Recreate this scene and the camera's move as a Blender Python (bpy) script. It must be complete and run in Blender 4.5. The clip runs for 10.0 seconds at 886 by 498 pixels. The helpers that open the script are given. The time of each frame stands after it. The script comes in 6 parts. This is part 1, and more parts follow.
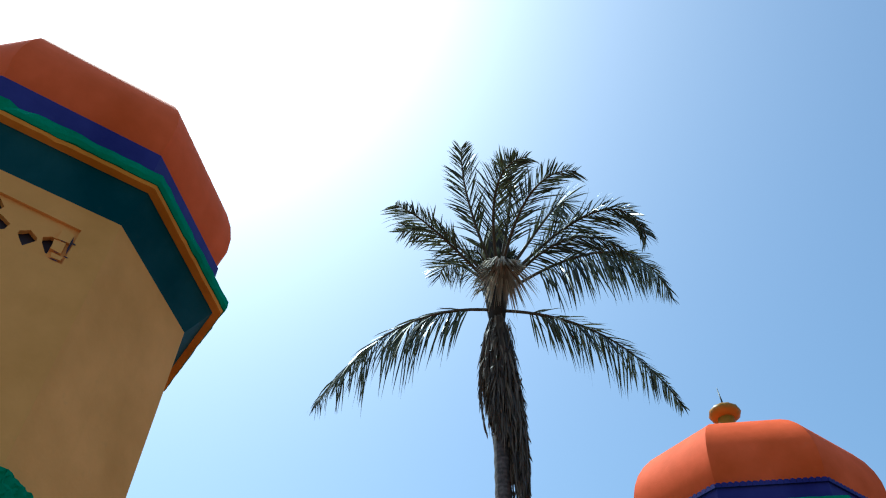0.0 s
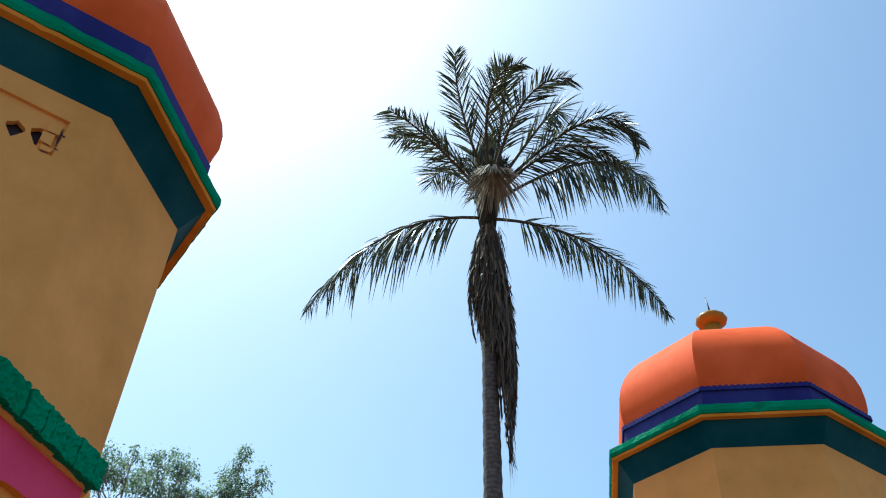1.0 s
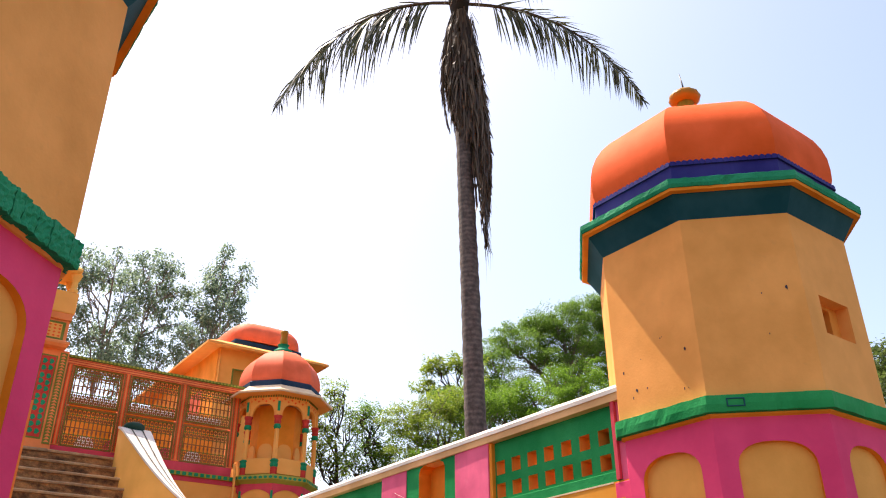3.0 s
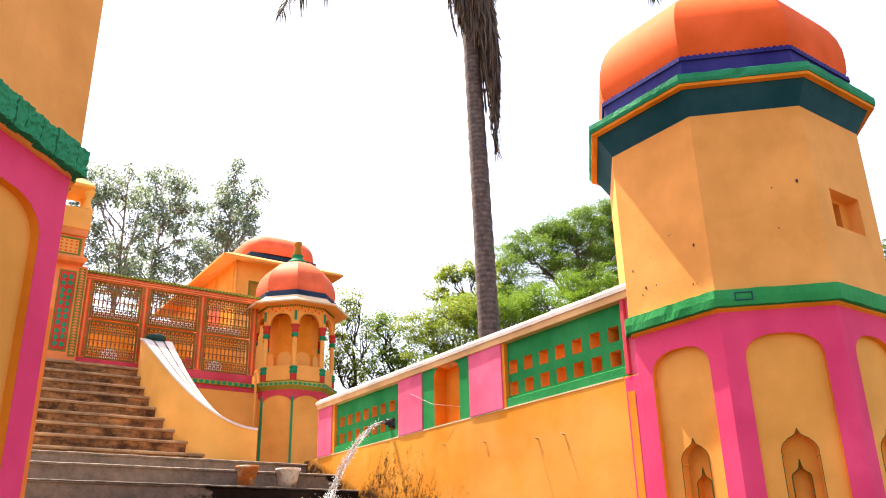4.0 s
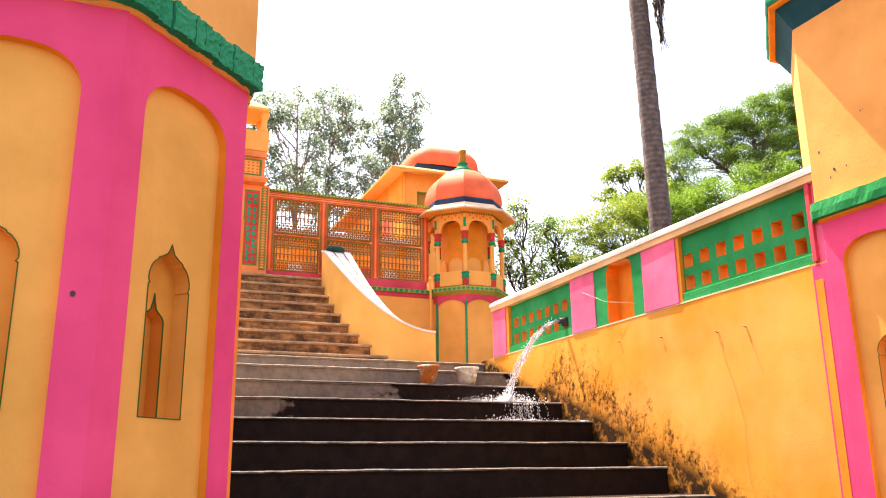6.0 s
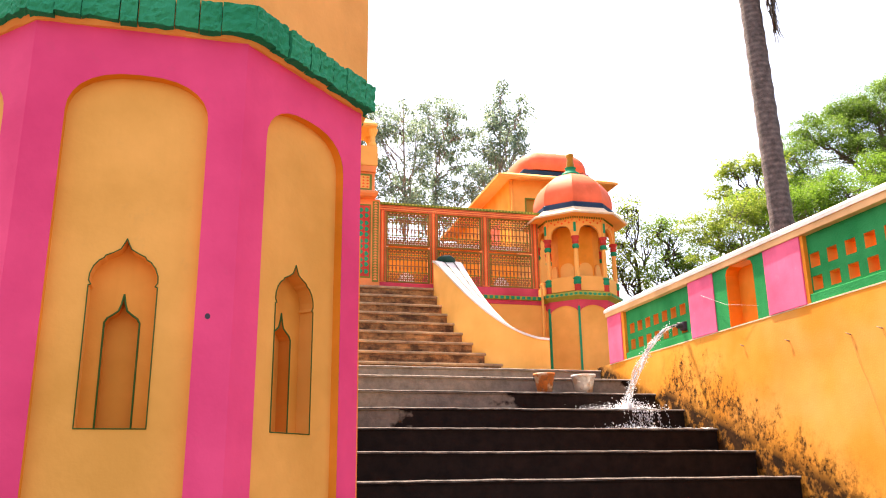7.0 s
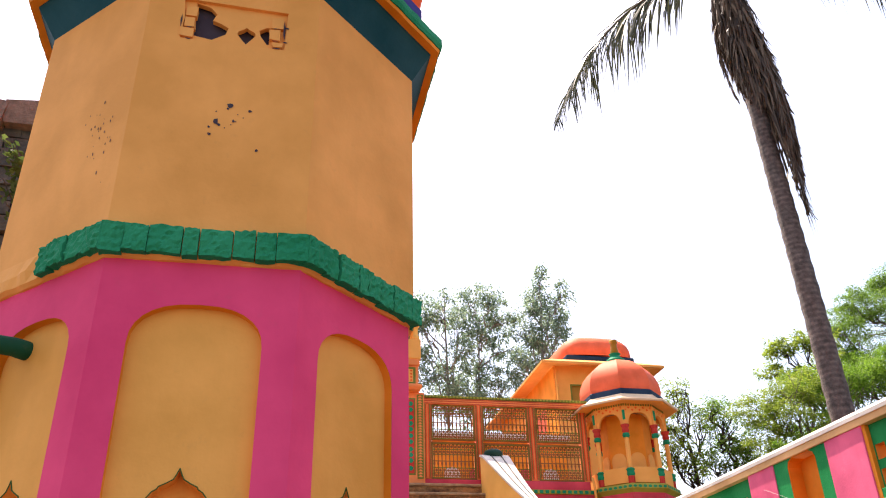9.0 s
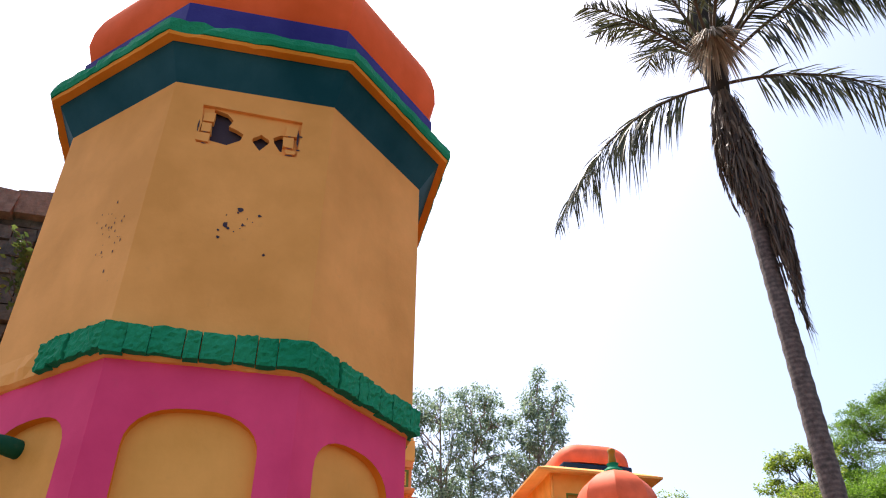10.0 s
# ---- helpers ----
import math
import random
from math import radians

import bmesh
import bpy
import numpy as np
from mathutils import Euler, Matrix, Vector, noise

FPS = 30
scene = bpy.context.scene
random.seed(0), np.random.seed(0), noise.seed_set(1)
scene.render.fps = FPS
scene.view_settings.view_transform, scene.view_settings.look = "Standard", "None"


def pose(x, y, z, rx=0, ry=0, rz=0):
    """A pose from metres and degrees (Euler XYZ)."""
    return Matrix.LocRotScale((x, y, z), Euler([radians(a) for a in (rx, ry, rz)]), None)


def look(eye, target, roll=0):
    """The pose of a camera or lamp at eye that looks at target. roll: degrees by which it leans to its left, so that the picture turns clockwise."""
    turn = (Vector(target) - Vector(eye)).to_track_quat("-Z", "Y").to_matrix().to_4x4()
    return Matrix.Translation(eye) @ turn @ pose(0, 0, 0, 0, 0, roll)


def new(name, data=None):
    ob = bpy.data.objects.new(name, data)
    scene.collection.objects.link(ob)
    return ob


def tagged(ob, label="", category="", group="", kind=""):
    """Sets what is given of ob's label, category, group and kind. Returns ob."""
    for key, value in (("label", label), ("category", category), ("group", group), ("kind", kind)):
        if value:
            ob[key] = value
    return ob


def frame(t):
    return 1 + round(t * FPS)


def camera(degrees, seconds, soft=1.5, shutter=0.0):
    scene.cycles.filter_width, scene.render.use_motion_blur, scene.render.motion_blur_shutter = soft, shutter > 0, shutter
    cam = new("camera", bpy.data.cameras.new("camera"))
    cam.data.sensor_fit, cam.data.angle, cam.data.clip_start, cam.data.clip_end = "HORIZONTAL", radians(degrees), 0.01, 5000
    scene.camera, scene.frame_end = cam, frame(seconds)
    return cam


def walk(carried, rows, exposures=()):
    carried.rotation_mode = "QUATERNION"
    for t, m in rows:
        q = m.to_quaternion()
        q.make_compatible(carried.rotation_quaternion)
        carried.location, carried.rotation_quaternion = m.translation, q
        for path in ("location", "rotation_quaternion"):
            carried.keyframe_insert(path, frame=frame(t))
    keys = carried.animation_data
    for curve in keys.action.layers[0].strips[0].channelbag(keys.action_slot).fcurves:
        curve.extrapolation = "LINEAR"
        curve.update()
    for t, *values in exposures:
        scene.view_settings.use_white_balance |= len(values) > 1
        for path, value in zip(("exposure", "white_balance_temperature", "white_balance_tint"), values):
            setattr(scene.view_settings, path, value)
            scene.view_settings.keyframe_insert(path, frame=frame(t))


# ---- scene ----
# ------------------------------------------------------------------ camera
LENS = 56.36
cam = camera(LENS, 10.0, soft=1.1)
# seconds, x, y, z, then the turn about x, y, z in degrees
PATH = [
    (0, -0.137, -0.154, 1.81, 137.54, -1.97, -33.73),
    (0.5, -0.141, -0.101, 1.801, 135.03, -2.08, -34.07),
    (1, -0.129, -0.079, 1.789, 131.34, -2.13, -34.87),
    (1.5, -0.124, -0.052, 1.775, 128.73, -1.61, -36),
    (2, -0.105, -0.037, 1.754, 125.52, -1, -36.37),
    (2.5, -0.062, -0.011, 1.727, 121.2, -0.55, -36.28),
    (2.7, -0.049, -0.006, 1.715, 119.52, -0.23, -35.82),
    (3.8, -0.005, -0.025, 1.647, 112.52, 1.09, -34.25),
    (4, 0.001, -0.023, 1.631, 111.18, 1.23, -33.85),
    (4.5, 0.013, -0.013, 1.588, 108, 1.39, -32.62),
    (5, 0.009, 0.002, 1.563, 106.11, 1.21, -29.3),
    (5.5, 0.004, 0.001, 1.552, 105.61, 1, -26.1),
    (5.7, 0, 0.001, 1.549, 105.32, 0.85, -24.58),
    (6.8, -0.044, -0.004, 1.569, 105.11, 0.51, -15.51),
    (7, -0.054, -0.011, 1.581, 105.51, 0.65, -14.28),
    (7.5, -0.079, -0.03, 1.623, 108, 1.07, -11.73),
    (8, -0.086, -0.055, 1.657, 111.6, 1.79, -10.83),
    (8.5, -0.097, -0.086, 1.694, 115.13, 1.77, -10.76),
    (9, -0.107, -0.11, 1.719, 118.2, 1.36, -10.95),
    (9.5, -0.121, -0.144, 1.758, 121.79, 0.52, -11.31),
    (10, -0.141, -0.163, 1.78, 124.83, -0.47, -12.13),
]
EXPOSURE = [
    (0.0, 0.04, 5250, -9), (1.0, 0.28, 5550, -7), (2.0, 0.52, 6150, 0), (2.7, 0.79, 6900, 13), (4.0, 1.5, 7900, 20), (5.5, 1.84, 7900, 20),
    (7.0, 1.80, 7800, 21), (8.0, 1.54, 7800, 22), (9.0, 1.24, 7300, 19), (10.0, 0.86, 6700, 15),
]
walk(cam, [(r[0], pose(*r[1:])) for r in PATH], EXPOSURE)

# ------------------------------------------------------------------ light
SUN_AZ, SUN_EL = 14.5, 64.0          # degrees to the left of +y, and above the horizon
world = bpy.data.worlds.new("sky")
scene.world = world
world.use_nodes = True
wn = world.node_tree
sky = wn.nodes.new("ShaderNodeTexSky")
sky.sky_type = "NISHITA"
sky.sun_disc = False
sky.sun_elevation = radians(SUN_EL)
sky.sun_rotation = radians(-SUN_AZ)
sky.altitude = 200
sky.air_density, sky.dust_density, sky.ozone_density = 1.25, 3.2, 1.4
wn.links.new(sky.outputs[0], wn.nodes["Background"].inputs[0])
wn.nodes["Background"].inputs[1].default_value = 0.15
sun = new("sun", bpy.data.lights.new("sun", "SUN"))
sun.data.energy, sun.data.angle, sun.data.color = 5.0, radians(0.55), (1.0, 0.95, 0.87)
_s = Vector((-math.sin(radians(SUN_AZ)) * math.cos(radians(SUN_EL)), math.cos(radians(SUN_AZ)) * math.cos(radians(SUN_EL)), math.sin(radians(SUN_EL))))
sun.matrix_world = look(_s * 60, (0, 0, 0))


# ------------------------------------------------------------------ materials
def nodes_of(name):
    m = bpy.data.materials.new(name)
    m.use_nodes = True
    nt = m.node_tree
    return m, nt, nt.nodes["Principled BSDF"]


def add(nt, kind, **values):
    n = nt.nodes.new(kind)
    for key, value in values.items():
        n.inputs[key].default_value = value
    return n


def noise_fac(nt, coord, scale, detail=4.0, rough=0.55, lo=0.35, hi=0.7):
    n = add(nt, "ShaderNodeTexNoise", Scale=scale, Detail=detail, Roughness=rough)
    nt.links.new(coord, n.inputs["Vector"])
    r = nt.nodes.new("ShaderNodeMapRange")
    r.inputs["From Min"].default_value, r.inputs["From Max"].default_value = lo, hi
    nt.links.new(n.outputs["Fac"], r.inputs["Value"])
    return r.outputs["Result"]


def mix(nt, fac, a, b):
    m = nt.nodes.new("ShaderNodeMix")
    m.data_type = "RGBA"
    for sock, value in ((m.inputs[0], fac), (m.inputs[6], a), (m.inputs[7], b)):
        if isinstance(value, (int, float)):
            sock.default_value = value
        elif isinstance(value, tuple):
            sock.default_value = (*value, 1) if len(value) == 3 else value
        else:
            nt.links.new(value, sock)
    return m.outputs[2]


def maths(nt, op, a, b=None):
    m = nt.nodes.new("ShaderNodeMath")
    m.operation = op
    for sock, value in ((m.inputs[0], a), (m.inputs[1], b)):
        if value is None:
            continue
        if isinstance(value, (int, float)):
            sock.default_value = value
        else:
            nt.links.new(value, sock)
    return m.outputs[0]


def bump(nt, bsdf, coord, scale, strength, dist=0.01, detail=5.0):
    n = add(nt, "ShaderNodeTexNoise", Scale=scale, Detail=detail, Roughness=0.6)
    nt.links.new(coord, n.inputs["Vector"])
    b = add(nt, "ShaderNodeBump", Strength=strength, Distance=dist)
    nt.links.new(n.outputs["Fac"], b.inputs["Height"])
    nt.links.new(b.outputs[0], bsdf.inputs["Normal"])


def paint(name, col, rough=0.7, wear=0.16, dirt=(0.25, 0.17, 0.1), dirt_amount=0.25, bump_s=0.2, streak=True, spec=0.11):
    """Lime or distemper paint on plaster: cloudy tone, brush streaks, a little dirt, fine relief."""
    m, nt, bsdf = nodes_of(name)
    pos = nt.nodes.new("ShaderNodeNewGeometry").outputs["Position"]
    cloud = noise_fac(nt, pos, 1.7, 5)
    pale = tuple(min(1, c * (1 + wear) + 0.02) for c in col)
    deep = tuple(c * (1 - wear) for c in col)
    c = mix(nt, cloud, deep, pale)
    if streak:
        mp = add(nt, "ShaderNodeMapping", Scale=(7.0, 7.0, 0.7))
        nt.links.new(pos, mp.inputs["Vector"])
        st = noise_fac(nt, mp.outputs[0], 1.5, 3, lo=0.5, hi=0.85)
        c = mix(nt, maths(nt, "MULTIPLY", st, 0.35 * wear / 0.16), c, deep)
    spots = noise_fac(nt, pos, 9.0, 8, 0.7, 0.6, 0.78)
    c = mix(nt, maths(nt, "MULTIPLY", spots, dirt_amount), c, dirt)
    nt.links.new(c, bsdf.inputs["Base Color"])
    bsdf.inputs["Roughness"].default_value = rough
    bsdf.inputs["Specular IOR Level"].default_value = spec
    bump(nt, bsdf, pos, 38.0, bump_s, 0.008)
    return m


ORANGE_WALL = paint("orange_ochre_limewash", (0.84, 0.33, 0.075), dirt_amount=0.12, wear=0.1)
PANEL_YELLOW = paint("warm_yellow_ochre_paint", (0.87, 0.375, 0.078), dirt_amount=0.12, wear=0.1)
PINK = paint("magenta_pink_paint", (0.86, 0.060, 0.175), dirt_amount=0.10, wear=0.1)
GREEN = paint("emerald_green_paint", (0.002, 0.255, 0.115), rough=0.55, dirt=(0.02, 0.12, 0.07), dirt_amount=0.3, bump_s=1.0, spec=0.04)
LEAF_GREEN = paint("deep_green_wall_paint", (0.002, 0.27, 0.072), rough=0.6, dirt=(0.05, 0.2, 0.08), dirt_amount=0.15, bump_s=0.5, spec=0.05)
NAVY = paint("dark_navy_paint", (0.006, 0.03, 0.07), rough=0.6, dirt_amount=0.1)
TEAL = paint("dark_teal_paint", (0.002, 0.068, 0.092), rough=0.65, dirt_amount=0.04)
BLUE = paint("deep_ultramarine_paint", (0.025, 0.02, 0.17), rough=0.6, dirt_amount=0.12)
RED = paint("vermilion_dome_paint", (0.86, 0.115, 0.022), rough=0.72, dirt_amount=0.1, wear=0.12, spec=0.06)
FASCIA = paint("bright_orange_paint", (0.84, 0.26, 0.02), dirt_amount=0.2)
NICHE = paint("niche_orange_paint", (0.80, 0.29, 0.045), dirt_amount=0.15)
WHITE = paint("weathered_whitewash", (0.78, 0.70, 0.62), dirt=(0.5, 0.2, 0.16), dirt_amount=0.5)
CREAM = paint("cream_orange_stucco", (0.88, 0.385, 0.085), dirt_amount=0.08, wear=0.06)
MOULDING = paint("pale_apricot_paint", (0.88, 0.50, 0.22), dirt=(0.85, 0.35, 0.3), dirt_amount=0.3)
GOLD = paint("old_gold_paint", (0.42, 0.20, 0.02), rough=0.4, dirt_amount=0.3)
PINKRED = paint("raspberry_red_paint", (0.66, 0.06, 0.09), dirt_amount=0.2)
CAPRED = paint("brick_red_paint", (0.55, 0.045, 0.03), dirt_amount=0.2)
PINK_PALE = paint("sunbleached_pink_paint", (0.86, 0.135, 0.25), dirt=(0.88, 0.40, 0.46), dirt_amount=0.3)
BODY = paint("pale_peach_orange_limewash", (0.89, 0.37, 0.09), dirt_amount=0.12, wear=0.1)
WING = paint("bright_amber_limewash", (0.92, 0.45, 0.10), dirt_amount=0.1, wear=0.08)
PALE = paint("pale_peach_stone_paint", (0.80, 0.58, 0.38), dirt_amount=0.25)
JALI = paint("brown_orange_pierced_stone", (0.27, 0.10, 0.03), dirt=(0.09, 0.06, 0.015), dirt_amount=0.6)
HEART = paint("dark_palm_fibre", (0.03, 0.022, 0.016), dirt_amount=0.3)
# RED made paler: haze and overexposure on the far roofs put into the colour.
CORALRED = paint("haze_paled_coral_paint", (0.86, 0.14, 0.055), rough=0.65, dirt=(0.9, 0.42, 0.28), dirt_amount=0.22, spec=0.13)
CORAL = paint("coral_orange_jali_paint", (0.84, 0.25, 0.075), dirt=(0.3, 0.1, 0.05), dirt_amount=0.35)
OUTLINE = paint("dark_green_brushed_line", (0.03, 0.10, 0.018), dirt=(0.3, 0.2, 0.05), dirt_amount=0.6)
OLIVE = paint("olive_green_stencil_paint", (0.16, 0.19, 0.03), dirt_amount=0.3)
HAIRLINE = paint("fine_crack_brown", (0.48, 0.22, 0.06), dirt_amount=0.3)
# Near-black for scars and finials, and for sheets standing in for unlit hollows.
DARK = paint("dark_detail_and_shade_paint", (0.05, 0.035, 0.05), dirt_amount=0.2)


def stone_steps():
    """Red sandstone treads; the lower flight soaked dark by the running water."""
    m, nt, bsdf = nodes_of("stone_steps")
    pos = nt.nodes.new("ShaderNodeNewGeometry").outputs["Position"]
    a = noise_fac(nt, pos, 1.1, 6)
    b = noise_fac(nt, pos, 6.0, 8, 0.65, 0.4, 0.7)
    c = mix(nt, a, (0.34, 0.20, 0.10), (0.62, 0.37, 0.17))
    c = mix(nt, maths(nt, "MULTIPLY", b, 0.7), c, (0.10, 0.055, 0.03))
    bsdf.inputs["Roughness"].default_value = 0.8
    nt.links.new(c, bsdf.inputs["Base Color"])
    bump(nt, bsdf, pos, 24.0, 0.5, 0.01)
    return m


def wet_steps():
    m, nt, bsdf = nodes_of("wet_grey_stone_steps")
    pos = nt.nodes.new("ShaderNodeNewGeometry").outputs["Position"]
    sep = nt.nodes.new("ShaderNodeSeparateXYZ")
    nt.links.new(pos, sep.inputs[0])
    n1 = noise_fac(nt, pos, 0.9, 5, lo=0.3, hi=0.7)
    n2 = noise_fac(nt, pos, 7.0, 8, 0.65, 0.35, 0.7)
    dry = mix(nt, n2, (0.17, 0.138, 0.105), (0.31, 0.25, 0.19))
    wet = mix(nt, n2, (0.010, 0.0055, 0.004), (0.024, 0.0125, 0.0085))
    # each tread with its riser soaks as one, up to its own line
    level = maths(nt, "FLOOR", maths(nt, "DIVIDE", maths(nt, "SUBTRACT", sep.outputs[2], 1.583), 0.2845))
    level = maths(nt, "ADD", maths(nt, "MULTIPLY", level, 0.2845), 1.563)
    # water spreads over the lower treads and those beneath the spout
    edge = maths(nt, "ADD", maths(nt, "MULTIPLY", sep.outputs[0], 0.16), maths(nt, "MULTIPLY", level, -1.0))
    edge = maths(nt, "ADD", edge, maths(nt, "MULTIPLY", n1, 0.16))
    own = nt.nodes.new("ShaderNodeObjectInfo").outputs["Random"]
    edge = maths(nt, "ADD", edge, maths(nt, "MULTIPLY", maths(nt, "SUBTRACT", own, 0.5), 0.10))
    edge = maths(nt, "ADD", edge, maths(nt, "MULTIPLY", maths(nt, "SUBTRACT", noise_fac(nt, pos, 3.4, 4, 0.5, 0.3, 0.7), 0.5), 0.07))
    soak = nt.nodes.new("ShaderNodeMapRange")
    soak.inputs["From Min"].default_value, soak.inputs["From Max"].default_value = -1.745, -1.73
    nt.links.new(edge, soak.inputs["Value"])
    nt.links.new(mix(nt, soak.outputs[0], dry, wet), bsdf.inputs["Base Color"])
    rr = nt.nodes.new("ShaderNodeMapRange")
    rr.inputs["To Min"].default_value, rr.inputs["To Max"].default_value = 0.85, 0.6
    nt.links.new(soak.outputs[0], rr.inputs["Value"])
    nt.links.new(rr.outputs[0], bsdf.inputs["Roughness"])
    bsdf.inputs["Specular IOR Level"].default_value = 0.10
    bump(nt, bsdf, pos, 22.0, 0.5, 0.012)
    return m


def stained_wall():
    """Orange plaster with black algae climbing from the stair line under the water spout."""
    m, nt, bsdf = nodes_of("algae_stained_orange_plaster")
    pos = nt.nodes.new("ShaderNodeNewGeometry").outputs["Position"]
    sep = nt.nodes.new("ShaderNodeSeparateXYZ")
    nt.links.new(pos, sep.inputs[0])
    cloud = noise_fac(nt, pos, 1.3, 5)
    c = mix(nt, cloud, (0.78, 0.285, 0.033), (0.87, 0.385, 0.066))
    patch = noise_fac(nt, pos, 0.8, 3, lo=0.5, hi=0.75)
    c = mix(nt, maths(nt, "MULTIPLY", patch, 0.45), c, (0.80, 0.45, 0.17))
    mp = add(nt, "ShaderNodeMapping", Scale=(3.2, 3.2, 1.2))
    nt.links.new(pos, mp.inputs["Vector"])
    run = noise_fac(nt, mp.outputs[0], 1.6, 6, 0.65, 0.3, 0.72)
    fine = noise_fac(nt, pos, 13.0, 10, 0.75, 0.36, 0.66)
    above = maths(nt, "SUBTRACT", sep.outputs[2], maths(nt, "ADD", maths(nt, "MULTIPLY", sep.outputs[1], 0.388), -1.46))
    reach = maths(nt, "MULTIPLY", maths(nt, "ADD", maths(nt, "MULTIPLY", run, 0.85), maths(nt, "MULTIPLY", fine, 0.75)), 1.0)
    far = nt.nodes.new("ShaderNodeMapRange")
    far.inputs["From Min"].default_value, far.inputs["From Max"].default_value = 6.6, 9.2
    far.inputs["To Min"].default_value, far.inputs["To Max"].default_value = 0.34, 1.0
    nt.links.new(sep.outputs[1], far.inputs["Value"])
    top = nt.nodes.new("ShaderNodeMapRange")
    top.inputs["From Min"].default_value, top.inputs["From Max"].default_value = 10.1, 10.7
    top.inputs["To Min"].default_value, top.inputs["To Max"].default_value = 1.0, 0.0
    nt.links.new(sep.outputs[1], top.inputs["Value"])
    reach = maths(nt, "MULTIPLY", maths(nt, "MULTIPLY", reach, 0.74), maths(nt, "MULTIPLY", far.outputs[0], top.outputs[0]))
    mk = nt.nodes.new("ShaderNodeMapRange")
    mk.inputs["From Min"].default_value, mk.inputs["From Max"].default_value = -0.03, 0.09
    nt.links.new(maths(nt, "SUBTRACT", reach, above), mk.inputs["Value"])
    blk = mix(nt, noise_fac(nt, pos, 5.0, 8, 0.7, 0.42, 0.66), (0.005, 0.004, 0.003), (0.05, 0.02, 0.006))
    halo = nt.nodes.new("ShaderNodeMapRange")
    halo.inputs["From Min"].default_value, halo.inputs["From Max"].default_value = -0.32, 0.1
    nt.links.new(maths(nt, "SUBTRACT", reach, above), halo.inputs["Value"])
    c = mix(nt, maths(nt, "MULTIPLY", maths(nt, "MULTIPLY", halo.outputs[0], fine), 0.8), c, (0.42, 0.17, 0.02))
    # the algae breaks up into upright flecks towards its edge
    mp2 = add(nt, "ShaderNodeMapping", Scale=(6.5, 6.5, 4.2))
    nt.links.new(pos, mp2.inputs["Vector"])
    fleck = noise_fac(nt, mp2.outputs[0], 1.9, 9, 0.7, 0.43, 0.55)
    grit = noise_fac(nt, pos, 17.0, 9, 0.75, 0.38, 0.56)
    fleck = maths(nt, "MULTIPLY", maths(nt, "POWER", fleck, 0.6), grit)
    solid = nt.nodes.new("ShaderNodeMapRange")
    solid.inputs["From Min"].default_value, solid.inputs["From Max"].default_value = 0.26, 0.06
    nt.links.new(above, solid.inputs["Value"])
    fleck = maths(nt, "MAXIMUM", fleck, maths(nt, "MULTIPLY", solid.outputs[0], noise_fac(nt, pos, 6.0, 7, 0.65, 0.33, 0.5)))
    c = mix(nt, maths(nt, "MULTIPLY", maths(nt, "MULTIPLY", mk.outputs[0], fleck), 0.97), c, blk)
    spots = noise_fac(nt, pos, 16.0, 8, 0.7, 0.66, 0.74)
    c = mix(nt, maths(nt, "MULTIPLY", spots, 0.5), c, (0.18, 0.08, 0.03))
    nt.links.new(c, bsdf.inputs["Base Color"])
    bsdf.inputs["Roughness"].default_value = 0.85
    bsdf.inputs["Specular IOR Level"].default_value = 0.08
    bump(nt, bsdf, pos, 45.0, 0.25, 0.006)
    return m


def leaf_mat(name, dark, light, trans=0.35, rough=0.55, spec=0.3):
    m, nt, bsdf = nodes_of(name)
    g = nt.nodes.new("ShaderNodeNewGeometry")
    c = mix(nt, g.outputs["Random Per Island"], dark, light)
    nt.links.new(c, bsdf.inputs["Base Color"])
    bsdf.inputs["Roughness"].default_value = rough
    bsdf.inputs["Specular IOR Level"].default_value = spec
    t = nt.nodes.new("ShaderNodeBsdfTranslucent")
    nt.links.new(c, t.inputs["Color"])
    ms = nt.nodes.new("ShaderNodeMixShader")
    ms.inputs[0].default_value = trans
    nt.links.new(bsdf.outputs[0], ms.inputs[1])
    nt.links.new(t.outputs[0], ms.inputs[2])
    nt.links.new(ms.outputs[0], nt.nodes["Material Output"].inputs["Surface"])
    return m


def bark(name, a, b, rings=0.0):
    m, nt, bsdf = nodes_of(name)
    pos = nt.nodes.new("ShaderNodeNewGeometry").outputs["Position"]
    f = noise_fac(nt, pos, 9.0, 7, 0.65)
    c = mix(nt, f, a, b)
    if rings:
        w = add(nt, "ShaderNodeTexWave", Scale=rings, Distortion=1.5, Detail=2.0)
        w.bands_direction = "Z"
        nt.links.new(pos, w.inputs["Vector"])
        c = mix(nt, maths(nt, "MULTIPLY", w.outputs["Fac"], 0.4), c, tuple(v * 0.45 for v in a))
    nt.links.new(c, bsdf.inputs["Base Color"])
    bsdf.inputs["Roughness"].default_value = 0.9
    bump(nt, bsdf, pos, 30.0, 0.8, 0.02)
    return m


STEP = stone_steps()
WET = wet_steps()
STAINED = stained_wall()
PALM_LEAF = leaf_mat("palm_leaflet_green", (0.016, 0.018, 0.010), (0.115, 0.12, 0.055), 0.25, 0.36, 0.5)
PALM_DRY = leaf_mat("dry_palm_leaf_brown", (0.022, 0.013, 0.010), (0.21, 0.145, 0.095), 0.15)
PALE_DRY = leaf_mat("bleached_dry_palm_leaf", (0.20, 0.16, 0.12), (0.66, 0.56, 0.44), 0.3)
EUCA = leaf_mat("grey_green_eucalyptus_leaf", (0.10, 0.16, 0.108), (0.32, 0.42, 0.275), 0.55)
ACACIA = leaf_mat("fresh_green_acacia_leaf", (0.06, 0.13, 0.016), (0.19, 0.325, 0.055), 0.6)
